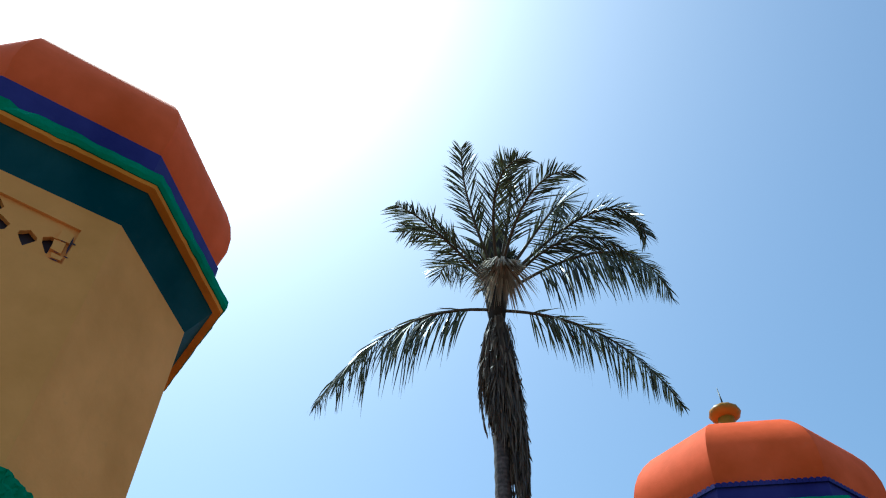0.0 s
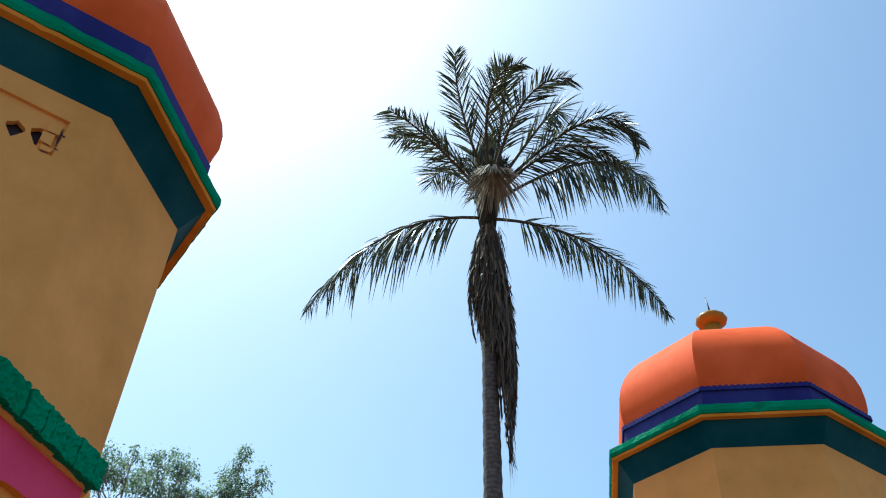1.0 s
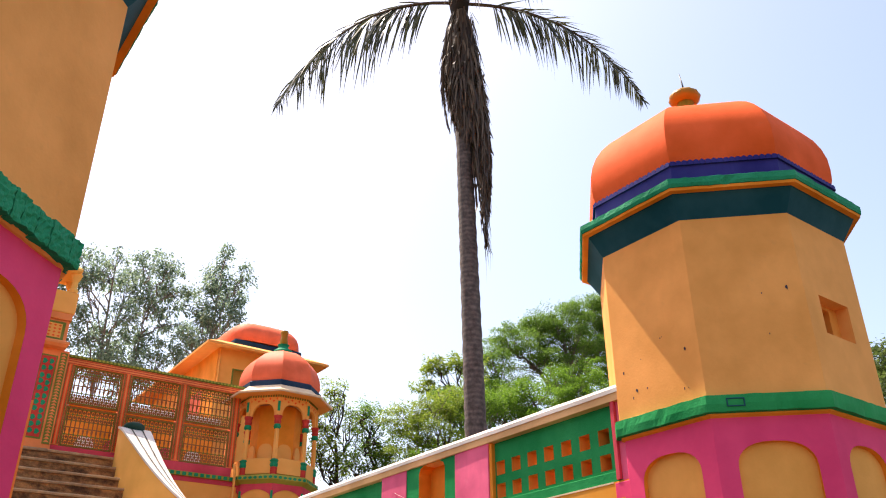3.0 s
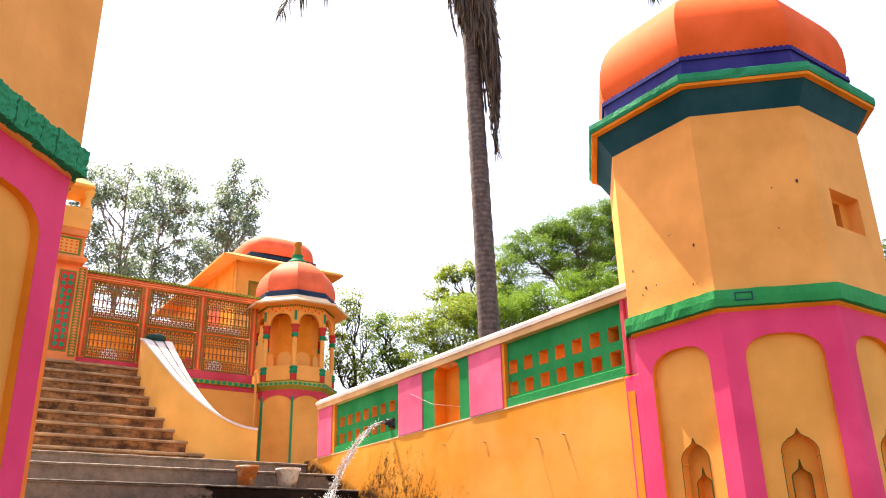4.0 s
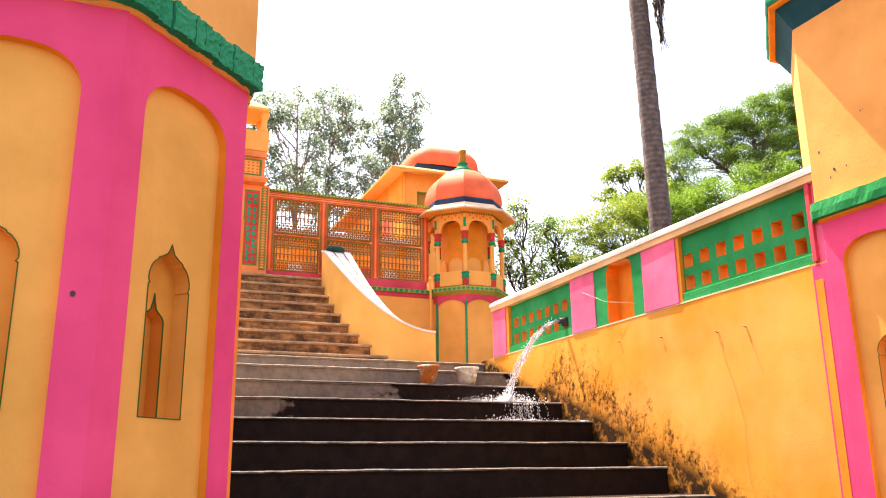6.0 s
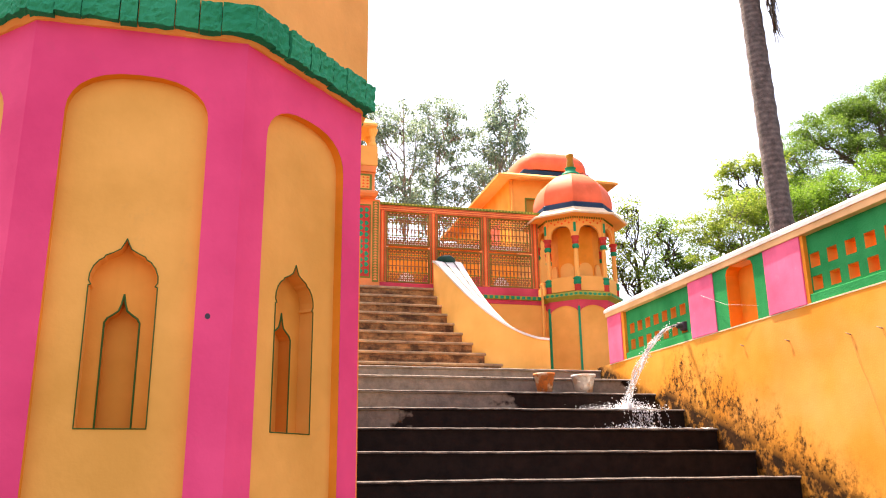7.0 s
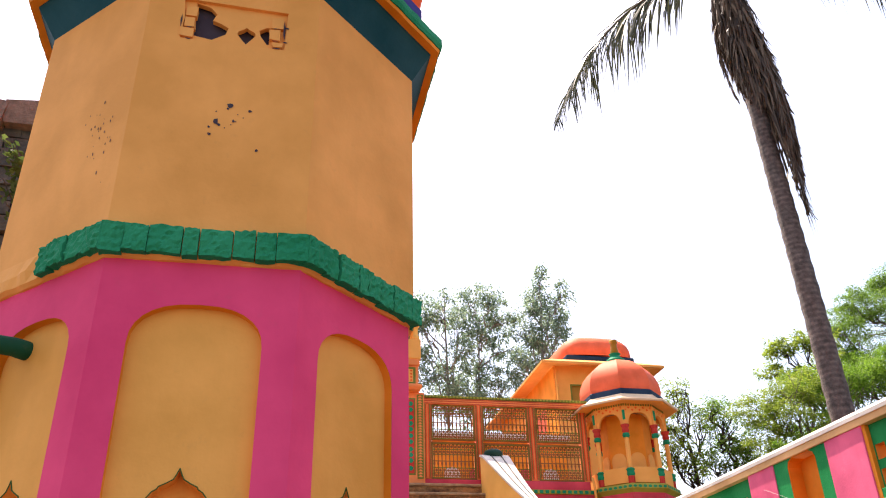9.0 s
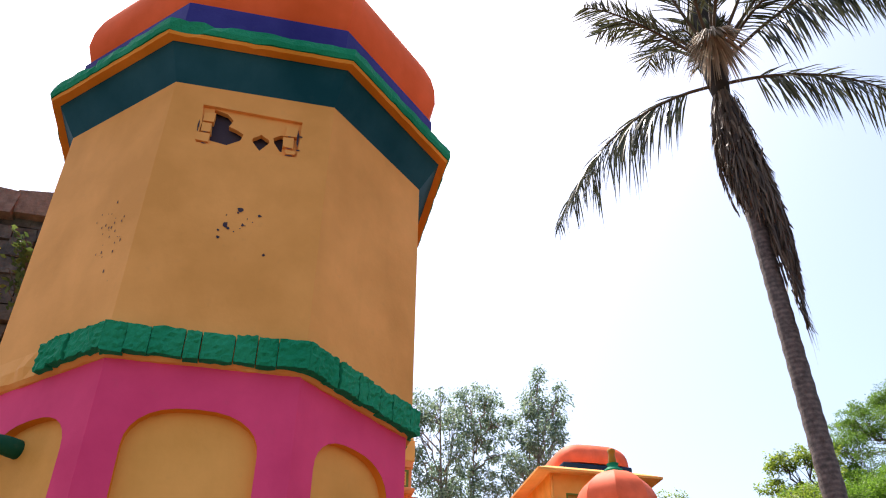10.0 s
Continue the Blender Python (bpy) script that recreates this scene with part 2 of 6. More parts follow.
FRESH = leaf_mat("lush_light_green_leaf", (0.07, 0.16, 0.012), (0.20, 0.355, 0.04), 0.58)
LIME = leaf_mat("yellow_green_leaf", (0.12, 0.20, 0.02), (0.32, 0.41, 0.06), 0.52)
DUSK = leaf_mat("dark_green_leaf", (0.05, 0.085, 0.02), (0.15, 0.20, 0.05), 0.4)
PALM_BARK = bark("grey_brown_palm_trunk", (0.062, 0.048, 0.043), (0.21, 0.16, 0.14), 3.0)
BARK = bark("grey_brown_bark", (0.09, 0.07, 0.055), (0.20, 0.16, 0.13))
PALE_BARK = bark("pale_eucalyptus_bark", (0.16, 0.13, 0.11), (0.36, 0.32, 0.28))
THORN_BARK = bark("dark_thorn_bark", (0.03, 0.022, 0.02), (0.08, 0.06, 0.05))
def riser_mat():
    m, nt, bsdf = nodes_of("shaded_streaked_riser")
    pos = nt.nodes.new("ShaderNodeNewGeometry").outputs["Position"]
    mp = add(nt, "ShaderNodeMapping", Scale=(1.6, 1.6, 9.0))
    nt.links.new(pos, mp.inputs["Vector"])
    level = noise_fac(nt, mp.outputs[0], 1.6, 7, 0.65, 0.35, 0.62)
    # Darker than the treads: riser shade is put into this colour, besides the streaks.
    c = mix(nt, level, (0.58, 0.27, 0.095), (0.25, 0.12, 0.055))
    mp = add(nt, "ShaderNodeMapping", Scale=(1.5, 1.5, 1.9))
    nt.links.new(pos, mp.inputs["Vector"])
    dark_blotch = noise_fac(nt, mp.outputs[0], 2.2, 9, 0.72, 0.42, 0.60)
    c = mix(nt, maths(nt, "MULTIPLY", dark_blotch, 0.85), c, (0.045, 0.022, 0.014))
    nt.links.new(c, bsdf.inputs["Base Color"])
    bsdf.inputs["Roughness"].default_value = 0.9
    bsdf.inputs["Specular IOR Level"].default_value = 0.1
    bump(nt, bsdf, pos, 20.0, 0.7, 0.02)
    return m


RISER = riser_mat()
# Paler than the steps: the bright lit line along each edge is painted in.
NOSING = bark("pale_glint_and_bounce_stone", (0.10, 0.078, 0.06), (0.36, 0.30, 0.24))
NOSING_WET = bark("wet_stone_glint_edge", (0.045, 0.036, 0.03), (0.20, 0.165, 0.135))
# Dark only to cut bounced light on the walls; the tank floor is unseen.
GROUND = bark("dark_low_bounce_earth", (0.055, 0.042, 0.03), (0.115, 0.088, 0.062))
RUBBLE = bark("weathered_dark_masonry", (0.05, 0.045, 0.04), (0.17, 0.14, 0.11))
RUBBLE_CAP = bark("weathered_brown_stone", (0.16, 0.10, 0.07), (0.34, 0.22, 0.16))

WATER, _nt, _b = nodes_of("running_water")
_b.inputs["Base Color"].default_value = (0.92, 0.95, 0.97, 1)
_b.inputs["Roughness"].default_value = 0.08
_b.inputs["Transmission Weight"].default_value = 0.9
_b.inputs["IOR"].default_value = 1.33
FOAM, _nt, _b = nodes_of("white_water_foam")
_b.inputs["Base Color"].default_value = (0.85, 0.88, 0.9, 1)
_b.inputs["Roughness"].default_value = 0.3
METAL, _nt, _b = nodes_of("dark_iron_pipe")
_b.inputs["Base Color"].default_value = (0.05, 0.05, 0.05, 1)
_b.inputs["Roughness"].default_value = 0.5
_b.inputs["Metallic"].default_value = 0.7
SPOUT_GREEN = paint("mossy_dark_green_paint", (0.006, 0.10, 0.055), rough=0.6, dirt_amount=0.3)
BLACK_PLASTIC = paint("black_green_weathered_paint", (0.008, 0.05, 0.035), rough=0.35, dirt_amount=0.2)
def splashed(name, col, splash):
    m, nt, bsdf = nodes_of(name)
    co = nt.nodes.new("ShaderNodeTexCoord").outputs["Object"]
    c = mix(nt, noise_fac(nt, co, 7.0, 5, 0.6, 0.5, 0.56), col, splash)
    c = mix(nt, maths(nt, "MULTIPLY", noise_fac(nt, co, 22.0, 6, 0.6, 0.52, 0.66), 0.6), c, (0.25, 0.13, 0.08))
    nt.links.new(c, bsdf.inputs["Base Color"])
    bsdf.inputs["Roughness"].default_value = 0.5
    return m


BUCKET_ORANGE = splashed("splashed_orange_plastic", (0.72, 0.22, 0.05), (0.80, 0.52, 0.34))
BUCKET_WHITE = splashed("splashed_white_plastic", (0.78, 0.72, 0.64), (0.76, 0.56, 0.40))
YELLOW_FLOWER, _nt, _b = nodes_of("yellow_petal")
_b.inputs["Base Color"].default_value = (0.85, 0.7, 0.0, 1)


# ------------------------------------------------------------------ mesh helpers
def part(name, bm, material, parent=None, label="", smooth=False, at=None):
    """Link a bmesh as one mesh object under parent."""
    me = bpy.data.meshes.new(name)
    bmesh.ops.recalc_face_normals(bm, faces=bm.faces)
    if smooth:
        for f in bm.faces:
            f.smooth = True
    bm.to_mesh(me)
    bm.free()
    me.materials.append(material)
    ob = new(name, me)
    if parent is not None:
        ob.parent = parent
    if at is not None:
        ob.matrix_basis = at
    if label:
        ob["label"] = label
    return ob


def thing(name, m, label, category, group="", kind=""):
    ob = new(name)
    ob.empty_display_size = 0.2
    ob.matrix_basis = m
    return tagged(ob, label, category, group, kind)


def box(bm, x0, x1, y0, y1, z0, z1, bevel=0.0, jitter=0.0, rnd=None):
    c = [(x, y, z) for x in (x0, x1) for y in (y0, y1) for z in (z0, z1)]
    if jitter:
        c = [tuple(v + rnd.uniform(-jitter, jitter) for v in p) for p in c]
    v = [bm.verts.new(p) for p in c]
    fs = [bm.faces.new([v[i] for i in q]) for q in ((0, 1, 3, 2), (4, 6, 7, 5), (0, 4, 5, 1), (2, 3, 7, 6), (0, 2, 6, 4), (1, 5, 7, 3))]
    if bevel:
        es = list({e for f in fs for e in f.edges})
        bmesh.ops.bevel(bm, geom=es, offset=bevel, segments=2, affect="EDGES", profile=0.5)
    return v


def new_box(*a, **k):
    bm = bmesh.new()
    box(bm, *a, **k)
    return bm


def loft(bm, profile, n=8, turn=22.5, cap=(True, True), sharp=True, wobble=None, smooth=None):
    """Rings of n corners from (radius, height) pairs; ridges stay sharp."""
    rings = []
    for r, z in profile:
        ring = []
        for k in range(n):
            a = radians(turn + 360 / n * k)
            q = Vector((r * math.cos(a), r * math.sin(a), z))
            if wobble:
                q += wobble * Vector(noise.noise_vector(q * 3.1))
            ring.append(bm.verts.new(q))
        rings.append(ring)
    for a, b in zip(rings, rings[1:]):
        for k in range(n):
            f = bm.faces.new((a[k], a[(k + 1) % n], b[(k + 1) % n], b[k]))
            f.smooth = (not sharp) if smooth is None else smooth
    if cap[0]:
        bm.faces.new(rings[0][::-1])
    if cap[1]:
        bm.faces.new(rings[-1])
    if sharp:
        for a, b in zip(rings, rings[1:]):
            for k in range(n):
                e = bm.edges.get((a[k], b[k]))
                if e:
                    e.smooth = False
    return rings


def lofted(profile, **k):
    bm = bmesh.new()
    loft(bm, profile, **k)
    return bm


def chipped(profile, amp=0.006, chip=0.0, seg=22, n=8, turn=22.5, seed=0.0):
    """Like lofted, with each side cut into short lengths whose edges are uneven and here and there knocked off."""
    bm = bmesh.new()
    rings = []
    last = len(profile) - 1
    for p, (r, z) in enumerate(profile):
        ring = []
        for k in range(n):
            a, b = (Vector((r * math.cos(radians(turn + 360 / n * q)), r * math.sin(radians(turn + 360 / n * q)), z)) for q in (k, k + 1))
            for i in range(seg):
                q = a.lerp(b, i / seg)
                key = Vector((q.x, q.y, 0)).normalized() * 9.0 + Vector((seed, 0, z * 6))
                if 0 < p < last:
                    q += amp * Vector(noise.noise_vector(key * 1.9))
                    hit = noise.noise(key * 1.1 + Vector((3.3, seed, 0)))
                    if chip and hit > 0.38:
                        q -= Vector((q.x, q.y, 0)).normalized() * chip * min(1.0, (hit - 0.38) * 5)
                ring.append(bm.verts.new(q))
        rings.append(ring)
    m = n * seg
    for a, b in zip(rings, rings[1:]):
        for k in range(m):
            bm.faces.new((a[k], a[(k + 1) % m], b[(k + 1) % m], b[k]))
    bm.faces.new(rings[0][::-1])
    bm.faces.new(rings[-1])
    return bm


def tube(bm, pts, radii, n=8):
    """A bent, tapering tube along pts."""
    pts = [Vector(p) for p in pts]
    prev, up = None, Vector((0.3, 0.2, 1)).normalized()
    for i, p in enumerate(pts):
        d = (pts[min(i + 1, len(pts) - 1)] - pts[max(i - 1, 0)]).normalized()
        s = d.cross(up)
        if s.length < 0.05:
            s = d.cross(Vector((1, 0, 0)))
        s.normalize()
        w = s.cross(d)
        ring = [bm.verts.new(p + radii[i] * (math.cos(2 * math.pi * k / n) * s + math.sin(2 * math.pi * k / n) * w)) for k in range(n)]
        if prev:
            for k in range(n):
                f = bm.faces.new((prev[k], prev[(k + 1) % n], ring[(k + 1) % n], ring[k]))
                f.smooth = True
        else:
            bm.faces.new(ring)
        prev = ring
    bm.faces.new(prev[::-1])


def loop_edges(bm, pts):
    v = [bm.verts.new(p) for p in pts]
    return v, [bm.edges.new((v[i], v[(i + 1) % len(v)])) for i in range(len(v))]


def plate(bm, outer, holes, d, deep):
    """A flat plate in the plane y = d (facing -y) with holes whose reveals run back to y = d + deep."""
    vo, edges = loop_edges(bm, [(u, d, z) for u, z in outer])
    for h in holes:
        vh, eh = loop_edges(bm, [(u, d, z) for u, z in h])
        edges += eh
        vb = [bm.verts.new((u, d + deep, z)) for u, z in h]
        for i in range(len(h)):
            j = (i + 1) % len(h)
            bm.faces.new((vh[i], vh[j], vb[j], vb[i]))
    bmesh.ops.triangle_fill(bm, use_beauty=True, use_dissolve=False, edges=edges)


def arch(half, z0, spring, rise, n=14):
    """Round-headed opening, anticlockwise from the lower left."""
    p = [(-half, z0), (half, z0)]
    for i in range(n + 1):
        a = math.pi * i / n
        c, s = math.cos(a), math.sin(a)
        p.append((half * math.copysign(abs(c) ** 0.8, c), spring + rise * s ** 0.9))
    return p


def ogee(half, z0, shoulder, top, cusp=True):
    """Cusped Mughal niche outline."""
    h, t = half, top - shoulder
    right = [(h, z0), (h, shoulder)]
    if cusp:
        right += [(h * 0.93, shoulder + 0.02 * t), (h * 1.0, shoulder + 0.10 * t), (h * 0.99, shoulder + 0.24 * t), (h * 0.90, shoulder + 0.40 * t),
                  (h * 0.76, shoulder + 0.52 * t), (h * 0.62, shoulder + 0.58 * t), (h * 0.58, shoulder + 0.63 * t), (h * 0.36, shoulder + 0.70 * t), (h * 0.16, shoulder + 0.78 * t), (h * 0.08, shoulder + 0.88 * t)]
    else:
        right += [(h * 0.85, shoulder + 0.16 * t), (h * 0.5, shoulder + 0.30 * t), (h * 0.25, shoulder + 0.42 * t), (h * 0.12, shoulder + 0.65 * t)]
    return right + [(0, top)] + [(-u, z) for u, z in right[::-1]]


def outline(bm, pts, d, w=0.006, closed=True):
    """A painted bead along an outline in the plane y = d."""
    n = len(pts)
    for i in range(n if closed else n - 1):
        a, b = Vector((pts[i][0], d, pts[i][1])), Vector((pts[(i + 1) % n][0], d, pts[(i + 1) % n][1]))
        if (b - a).length < 1e-4:
            continue
        t = (b - a).normalized()
        s = t.cross(Vector((0, 1, 0))) * w
        a, b = a - t * w * 0.5, b + t * w * 0.5
        q = [bm.verts.new(v) for v in (a - s, b - s, b + s, a + s, a - s * 0.5 + Vector((0, -0.004, 0)), b - s * 0.5 + Vector((0, -0.004, 0)), b + s * 0.5 + Vector((0, -0.004, 0)), a + s * 0.5 + Vector((0, -0.004, 0)))]
        for f in ((4, 5, 6, 7), (0, 1, 5, 4), (1, 2, 6, 5), (2, 3, 7, 6), (3, 0, 4, 7)):
            bm.faces.new([q[k] for k in f])


# ------------------------------------------------------------------ ground
def ground():
    bm = bmesh.new()
    n, size = 60, 1500.0
    grid = []
    for i in range(n + 1):
        row = []
        for j in range(n + 1):
            a, b = 2 * i / n - 1, 2 * j / n - 1
            x, y = math.copysign(abs(a) ** 2.5, a) * size, math.copysign(abs(b) ** 2.5, b) * size
            row.append(bm.verts.new((x, y, -0.02 + 0.02 * noise.noise(Vector((x, y, 0)) * 0.3))))
        grid.append(row)
    for i in range(n):
        for j in range(n):
            bm.faces.new((grid[i][j], grid[i + 1][j], grid[i + 1][j + 1], grid[i][j + 1]))
    tagged(part("ground", bm, GROUND, smooth=True), "unseen earth ground round the stepped tank, dark to cut bounce light", "ground", kind="structure")
    # the raised court behind the stairs, at the level of the gate, and the bank behind the side wall
    tagged(part("terrace", new_box(-30, 40, 15.78, 70, -0.5, 5.16), GROUND), "raised earth court behind the painted gate", "terrace", kind="structure")
    tagged(part("bank", new_box(6.25, 40, 6.3, 15.44, -0.5, 3.0), GROUND), "earth bank behind the orange side wall", "bank", kind="structure")


# ------------------------------------------------------------------ the twin towers
FACE_R = 1.252 * math.cos(radians(22.5))


def tower_face_parts():
    """Meshes of one face of the lower storey, facing -y at the face's distance from the axis."""
    half = 1.252 * math.sin(radians(22.5))
    d = -FACE_R
    pan = arch(0.315, 0.9, 3.22, 0.21)
    big = ogee(0.145, 1.80, 2.42, 2.64)
    small = ogee(0.075, 1.803, 2.27, 2.40, cusp=False)
    bm = bmesh.new()
    plate(bm, [(-half, 0), (half, 0), (half, 3.66), (-half, 3.66)], [pan], d, 0.0)
    frame_me = bm
    bm5 = bmesh.new()
    v = [[bm5.verts.new((u, y, z)) for u, z in pan] for y in (d + 0.001, d + 0.05)]
    for q in range(len(pan)):
        bm5.faces.new((v[0][q], v[0][(q + 1) % len(pan)], v[1][(q + 1) % len(pan)], v[1][q])).smooth = True
    bm2 = bmesh.new()
    plate(bm2, pan, [big], d + 0.05, 0.085)
    bm3 = bmesh.new()
    plate(bm3, big, [small], d + 0.135, 0.075)
    v, e = loop_edges(bm3, [(u, d + 0.21, z) for u, z in small])
    bmesh.ops.triangle_fill(bm3, use_beauty=True, edges=e)
    bm4 = bmesh.new()
    outline(bm4, big, d + 0.049, 0.0027)
    outline(bm4, small, d + 0.134, 0.0042, closed=False)
    return [("face_frame", frame_me, PINK), ("arched_panel", bm2, PANEL_YELLOW), ("arch_reveal", bm5, FASCIA), ("niche", bm3, NICHE), ("niche_outline", bm4, OUTLINE)]


def tower(cx, cy, turn, label, rough_band, window, broken, swell=1.0):
    rnd = random.Random(7 if rough_band else 11)
    t = thing("octagonal_tower", pose(cx, cy, 0, 0, 0, turn), label, "tower", "twin towers flanking the stairs")
    base = []
    for k in range(8):
        rot = pose(0, 0, 0, 0, 0, 45 * k)
        if k == 0:
            for name, bm, mat in tower_face_parts():
                o = part(name, bm, mat)
                o.parent = t
                base.append(o)
            continue
        for o in base:
            c = o.copy()
            scene.collection.objects.link(c)
            c.matrix_basis = rot
    if broken:
        # Flat dark disc standing for the shade inside a small hole.
        bm = bmesh.new()
        bm.faces.new([bm.verts.new((0.37 + 0.012 * math.cos(q), -FACE_R - 0.002, 2.29 + 0.014 * math.sin(q))) for q in [2 * math.pi * k / 9 for k in range(9)]])
        part("hole_shade_spot", bm, DARK, t)
    # orange lip under the green string course
    if not rough_band:
        part("lip", lofted([(1.25, 3.635), (1.28, 3.652), (1.29, 3.685), (1.24, 3.69)]), FASCIA, t)
    if rough_band:
        part("bedding_course", chipped([(1.24, 3.652), (1.268, 3.657), (1.290, 3.675), (1.30, 3.74), (1.285, 3.83)], 0.012, 0.02, seed=4.0), BODY, t, "bare crumbling plaster bed")
        for k in range(8):
            side = 2 * 1.335 * math.sin(radians(22.5))
            ap = 1.335 * math.cos(radians(22.5))
            n = 8
            u = -side / 2
            cuts = [u + side * (i + (rnd.uniform(-0.3, 0.3) if 0 < i < n else 0)) / n for i in range(n + 1)]
            for i in range(n):
                if k == 7 and cuts[i] < -0.12 or k == 6:
                    continue
                bm = bmesh.new()
                gap = rnd.choice((0.001, 0.002, 0.004, 0.005))
                lo = 3.672 + rnd.uniform(-0.008, 0.008)
                hi = 3.825 + rnd.uniform(-0.008, 0.008)
                out = ap + rnd.uniform(-0.008, 0.008) - (0.045 if k == 2 else 0.0)
                sub = 9
                xs = [cuts[i] + gap + (cuts[i + 1] - cuts[i] - 2 * gap) * q / sub for q in range(sub + 1)]
                front = []
                for z in [lo + (hi - lo) * q / 9 for q in range(10)]:
                    row = []
                    for x in xs:
                        q = Vector((x, -out, z)) * 1.0
                        nz = 0.4 * noise.noise_vector(Vector((x * 14, k * 5.0, z * 16))) + 0.8 * noise.noise_vector(Vector((x * 47, k * 5.0, z * 47)))
                        row.append(bm.verts.new((x, -out + 0.016 * nz[1], z + 0.010 * nz[2])))
                    front.append(row)
                for a, b in zip(front, front[1:]):
                    for q in range(sub):
                        bm.faces.new((a[q], a[q + 1], b[q + 1], b[q]))
                back_lo = [bm.verts.new((x, -1.15, lo)) for x in (xs[0], xs[-1])]
                back_hi = [bm.verts.new((x, -1.15, hi + 0.005)) for x in (xs[0], xs[-1])]
                bm.faces.new([*front[0], back_lo[1], back_lo[0]])
                bm.faces.new([*front[-1], back_hi[1], back_hi[0]])
                bm.faces.new([r[0] for r in front] + [back_hi[0], back_lo[0]])
                bm.faces.new([r[-1] for r in front] + [back_hi[1], back_lo[1]])
                part("band_block", bm, GREEN, t, at=pose(0, 0, 0, 0, 0, 45 * k))
    else:
        part("string_course", chipped([(1.27, 3.665), (1.332, 3.672), (1.338, 3.74), (1.332, 3.815), (1.28, 3.83)], 0.006, 0.012, seed=2.0), LEAF_GREEN, t, "smooth green painted string course")
        bm = bmesh.new()
        outline(bm, [(-0.34, 3.715), (-0.2, 3.715), (-0.2, 3.78), (-0.34, 3.78)], -1.34 * math.cos(radians(22.5)) - 0.001, 0.006)
        part("recess_line", bm, TEAL, t, at=pose(0, 0, 0, 0, 0, -45))
    # upper storey, with a real opening in one face
    half = 1.285 * math.sin(radians(22.5))
    ap = 1.285 * math.cos(radians(22.5))
    for k in range(8):
        bm = bmesh.new()
        holes = []
        if k == 0 and window:
            holes = [[(-0.26, 4.40), (0.23, 4.40), (0.23, 4.77), (-0.26, 4.77)]]
        if k == 0 and broken:
            holes = [[(-0.295, 5.09), (0.30, 5.085), (0.305, 5.36), (0.31, 5.375), (-0.02, 5.385), (-0.30, 5.395), (-0.285, 5.25)]]
        plate(bm, [(-half, 3.80), (half, 3.80), (half, 5.56), (-half, 5.56)], holes, -ap, 0.03 if broken else 0.12)
        part("wall_face", bm, BODY, t, at=pose(0, 0, 0, 0, 0, 45 * k))
    if window:
        bm = bmesh.new()
        plate(bm, [(-0.26, 4.40), (0.23, 4.40), (0.23, 4.77), (-0.26, 4.77)], [[(-0.12, 4.45), (0.09, 4.45), (0.09, 4.73), (-0.12, 4.73)]], -ap + 0.12, 0.3)
        part("window_reveal", bm, NICHE, t, "orange window reveal")
        # Dark sheet painted in for the unlit room behind the window.
        part("window_shade_sheet", new_box(-0.3, 0.3, -0.72, -0.7, 4.3, 4.9), DARK, t)
    if broken:
        d = -ap + 0.022
        bm = bmesh.new()
        spade = [(u * 1.35, z * 1.15) for u, z in [(-0.11, 0), (-0.03, -0.015), (0.025, 0.03), (0.035, 0.075), (0.0, 0.10), (-0.035, 0.115), (-0.02, 0.16), (-0.05, 0.2), (-0.11, 0.22)]]
        drop = [(0, -0.012), (0.03, 0.03), (0.052, 0.062), (0.046, 0.085), (0.02, 0.10), (-0.004, 0.118), (-0.022, 0.10), (-0.05, 0.082), (-0.054, 0.06), (-0.03, 0.025)]
        halfdrop = [(0, 0), (0.012, 0.0), (0.02, 0.13), (-0.01, 0.13), (-0.05, 0.1), (-0.04, 0.06)]
        holes = [[(u - 0.08, z + 5.135) for u, z in spade], [(u + 0.075, z + 5.125) for u, z in drop], [(u + 0.195, z + 5.13) for u, z in halfdrop]]
        plate(bm, [(-0.32, 5.06), (0.33, 5.06), (0.33, 5.42), (-0.32, 5.42)], holes, d, 0.035)
        part("pierced_screen", bm, BODY, t, "plaster screen pierced with leaf-shaped holes")
        # Dark sheet behind the holes paints in the shade of the cavity.
        part("screen_shade_sheet", new_box(-0.34, 0.34, d + 0.05, d + 0.07, 5.0, 5.45), DARK, t)
        for x0, x1, z0, z1 in ((-0.30, -0.225, 5.10, 5.17), (-0.285, -0.22, 5.178, 5.255), (-0.28, -0.215, 5.262, 5.335), (0.225, 0.29, 5.095, 5.14), (0.205, 0.275, 5.148, 5.235), (0.215, 0.285, 5.243, 5.33)):
            part("brick", new_box(x0 + 0.002, x1 - 0.002, d - 0.024, d + 0.02, z0 + 0.002, z1 - 0.002, jitter=0.005, rnd=rnd), BODY, t)
        bm = bmesh.new()
        for x, z, w, h in ((0.292, 5.23, 0.016, 0.14), (0.30, 5.14, 0.03, 0.012), (0.305, 5.25, 0.028, 0.012), (0.25, 5.088, 0.05, 0.010), (-0.30, 5.22, 0.010, 0.10), (-0.25, 5.087, 0.035, 0.008), (-0.255, 5.175, 0.04, 0.006), (0.245, 5.144, 0.04, 0.006), (0.245, 5.24, 0.04, 0.006)):
            ring = [2 * math.pi * q / 10 for q in range(10)]
            bm.faces.new([bm.verts.new((x + w * 0.5 * math.cos(a) * rnd.uniform(0.6, 1.2), -ap - 0.004, z + h * 0.5 * math.sin(a) * rnd.uniform(0.6, 1.2))) for a in ring])
        tagged(part("crumbled_joint", bm, DARK, t), kind="stuff")
        bm = bmesh.new()
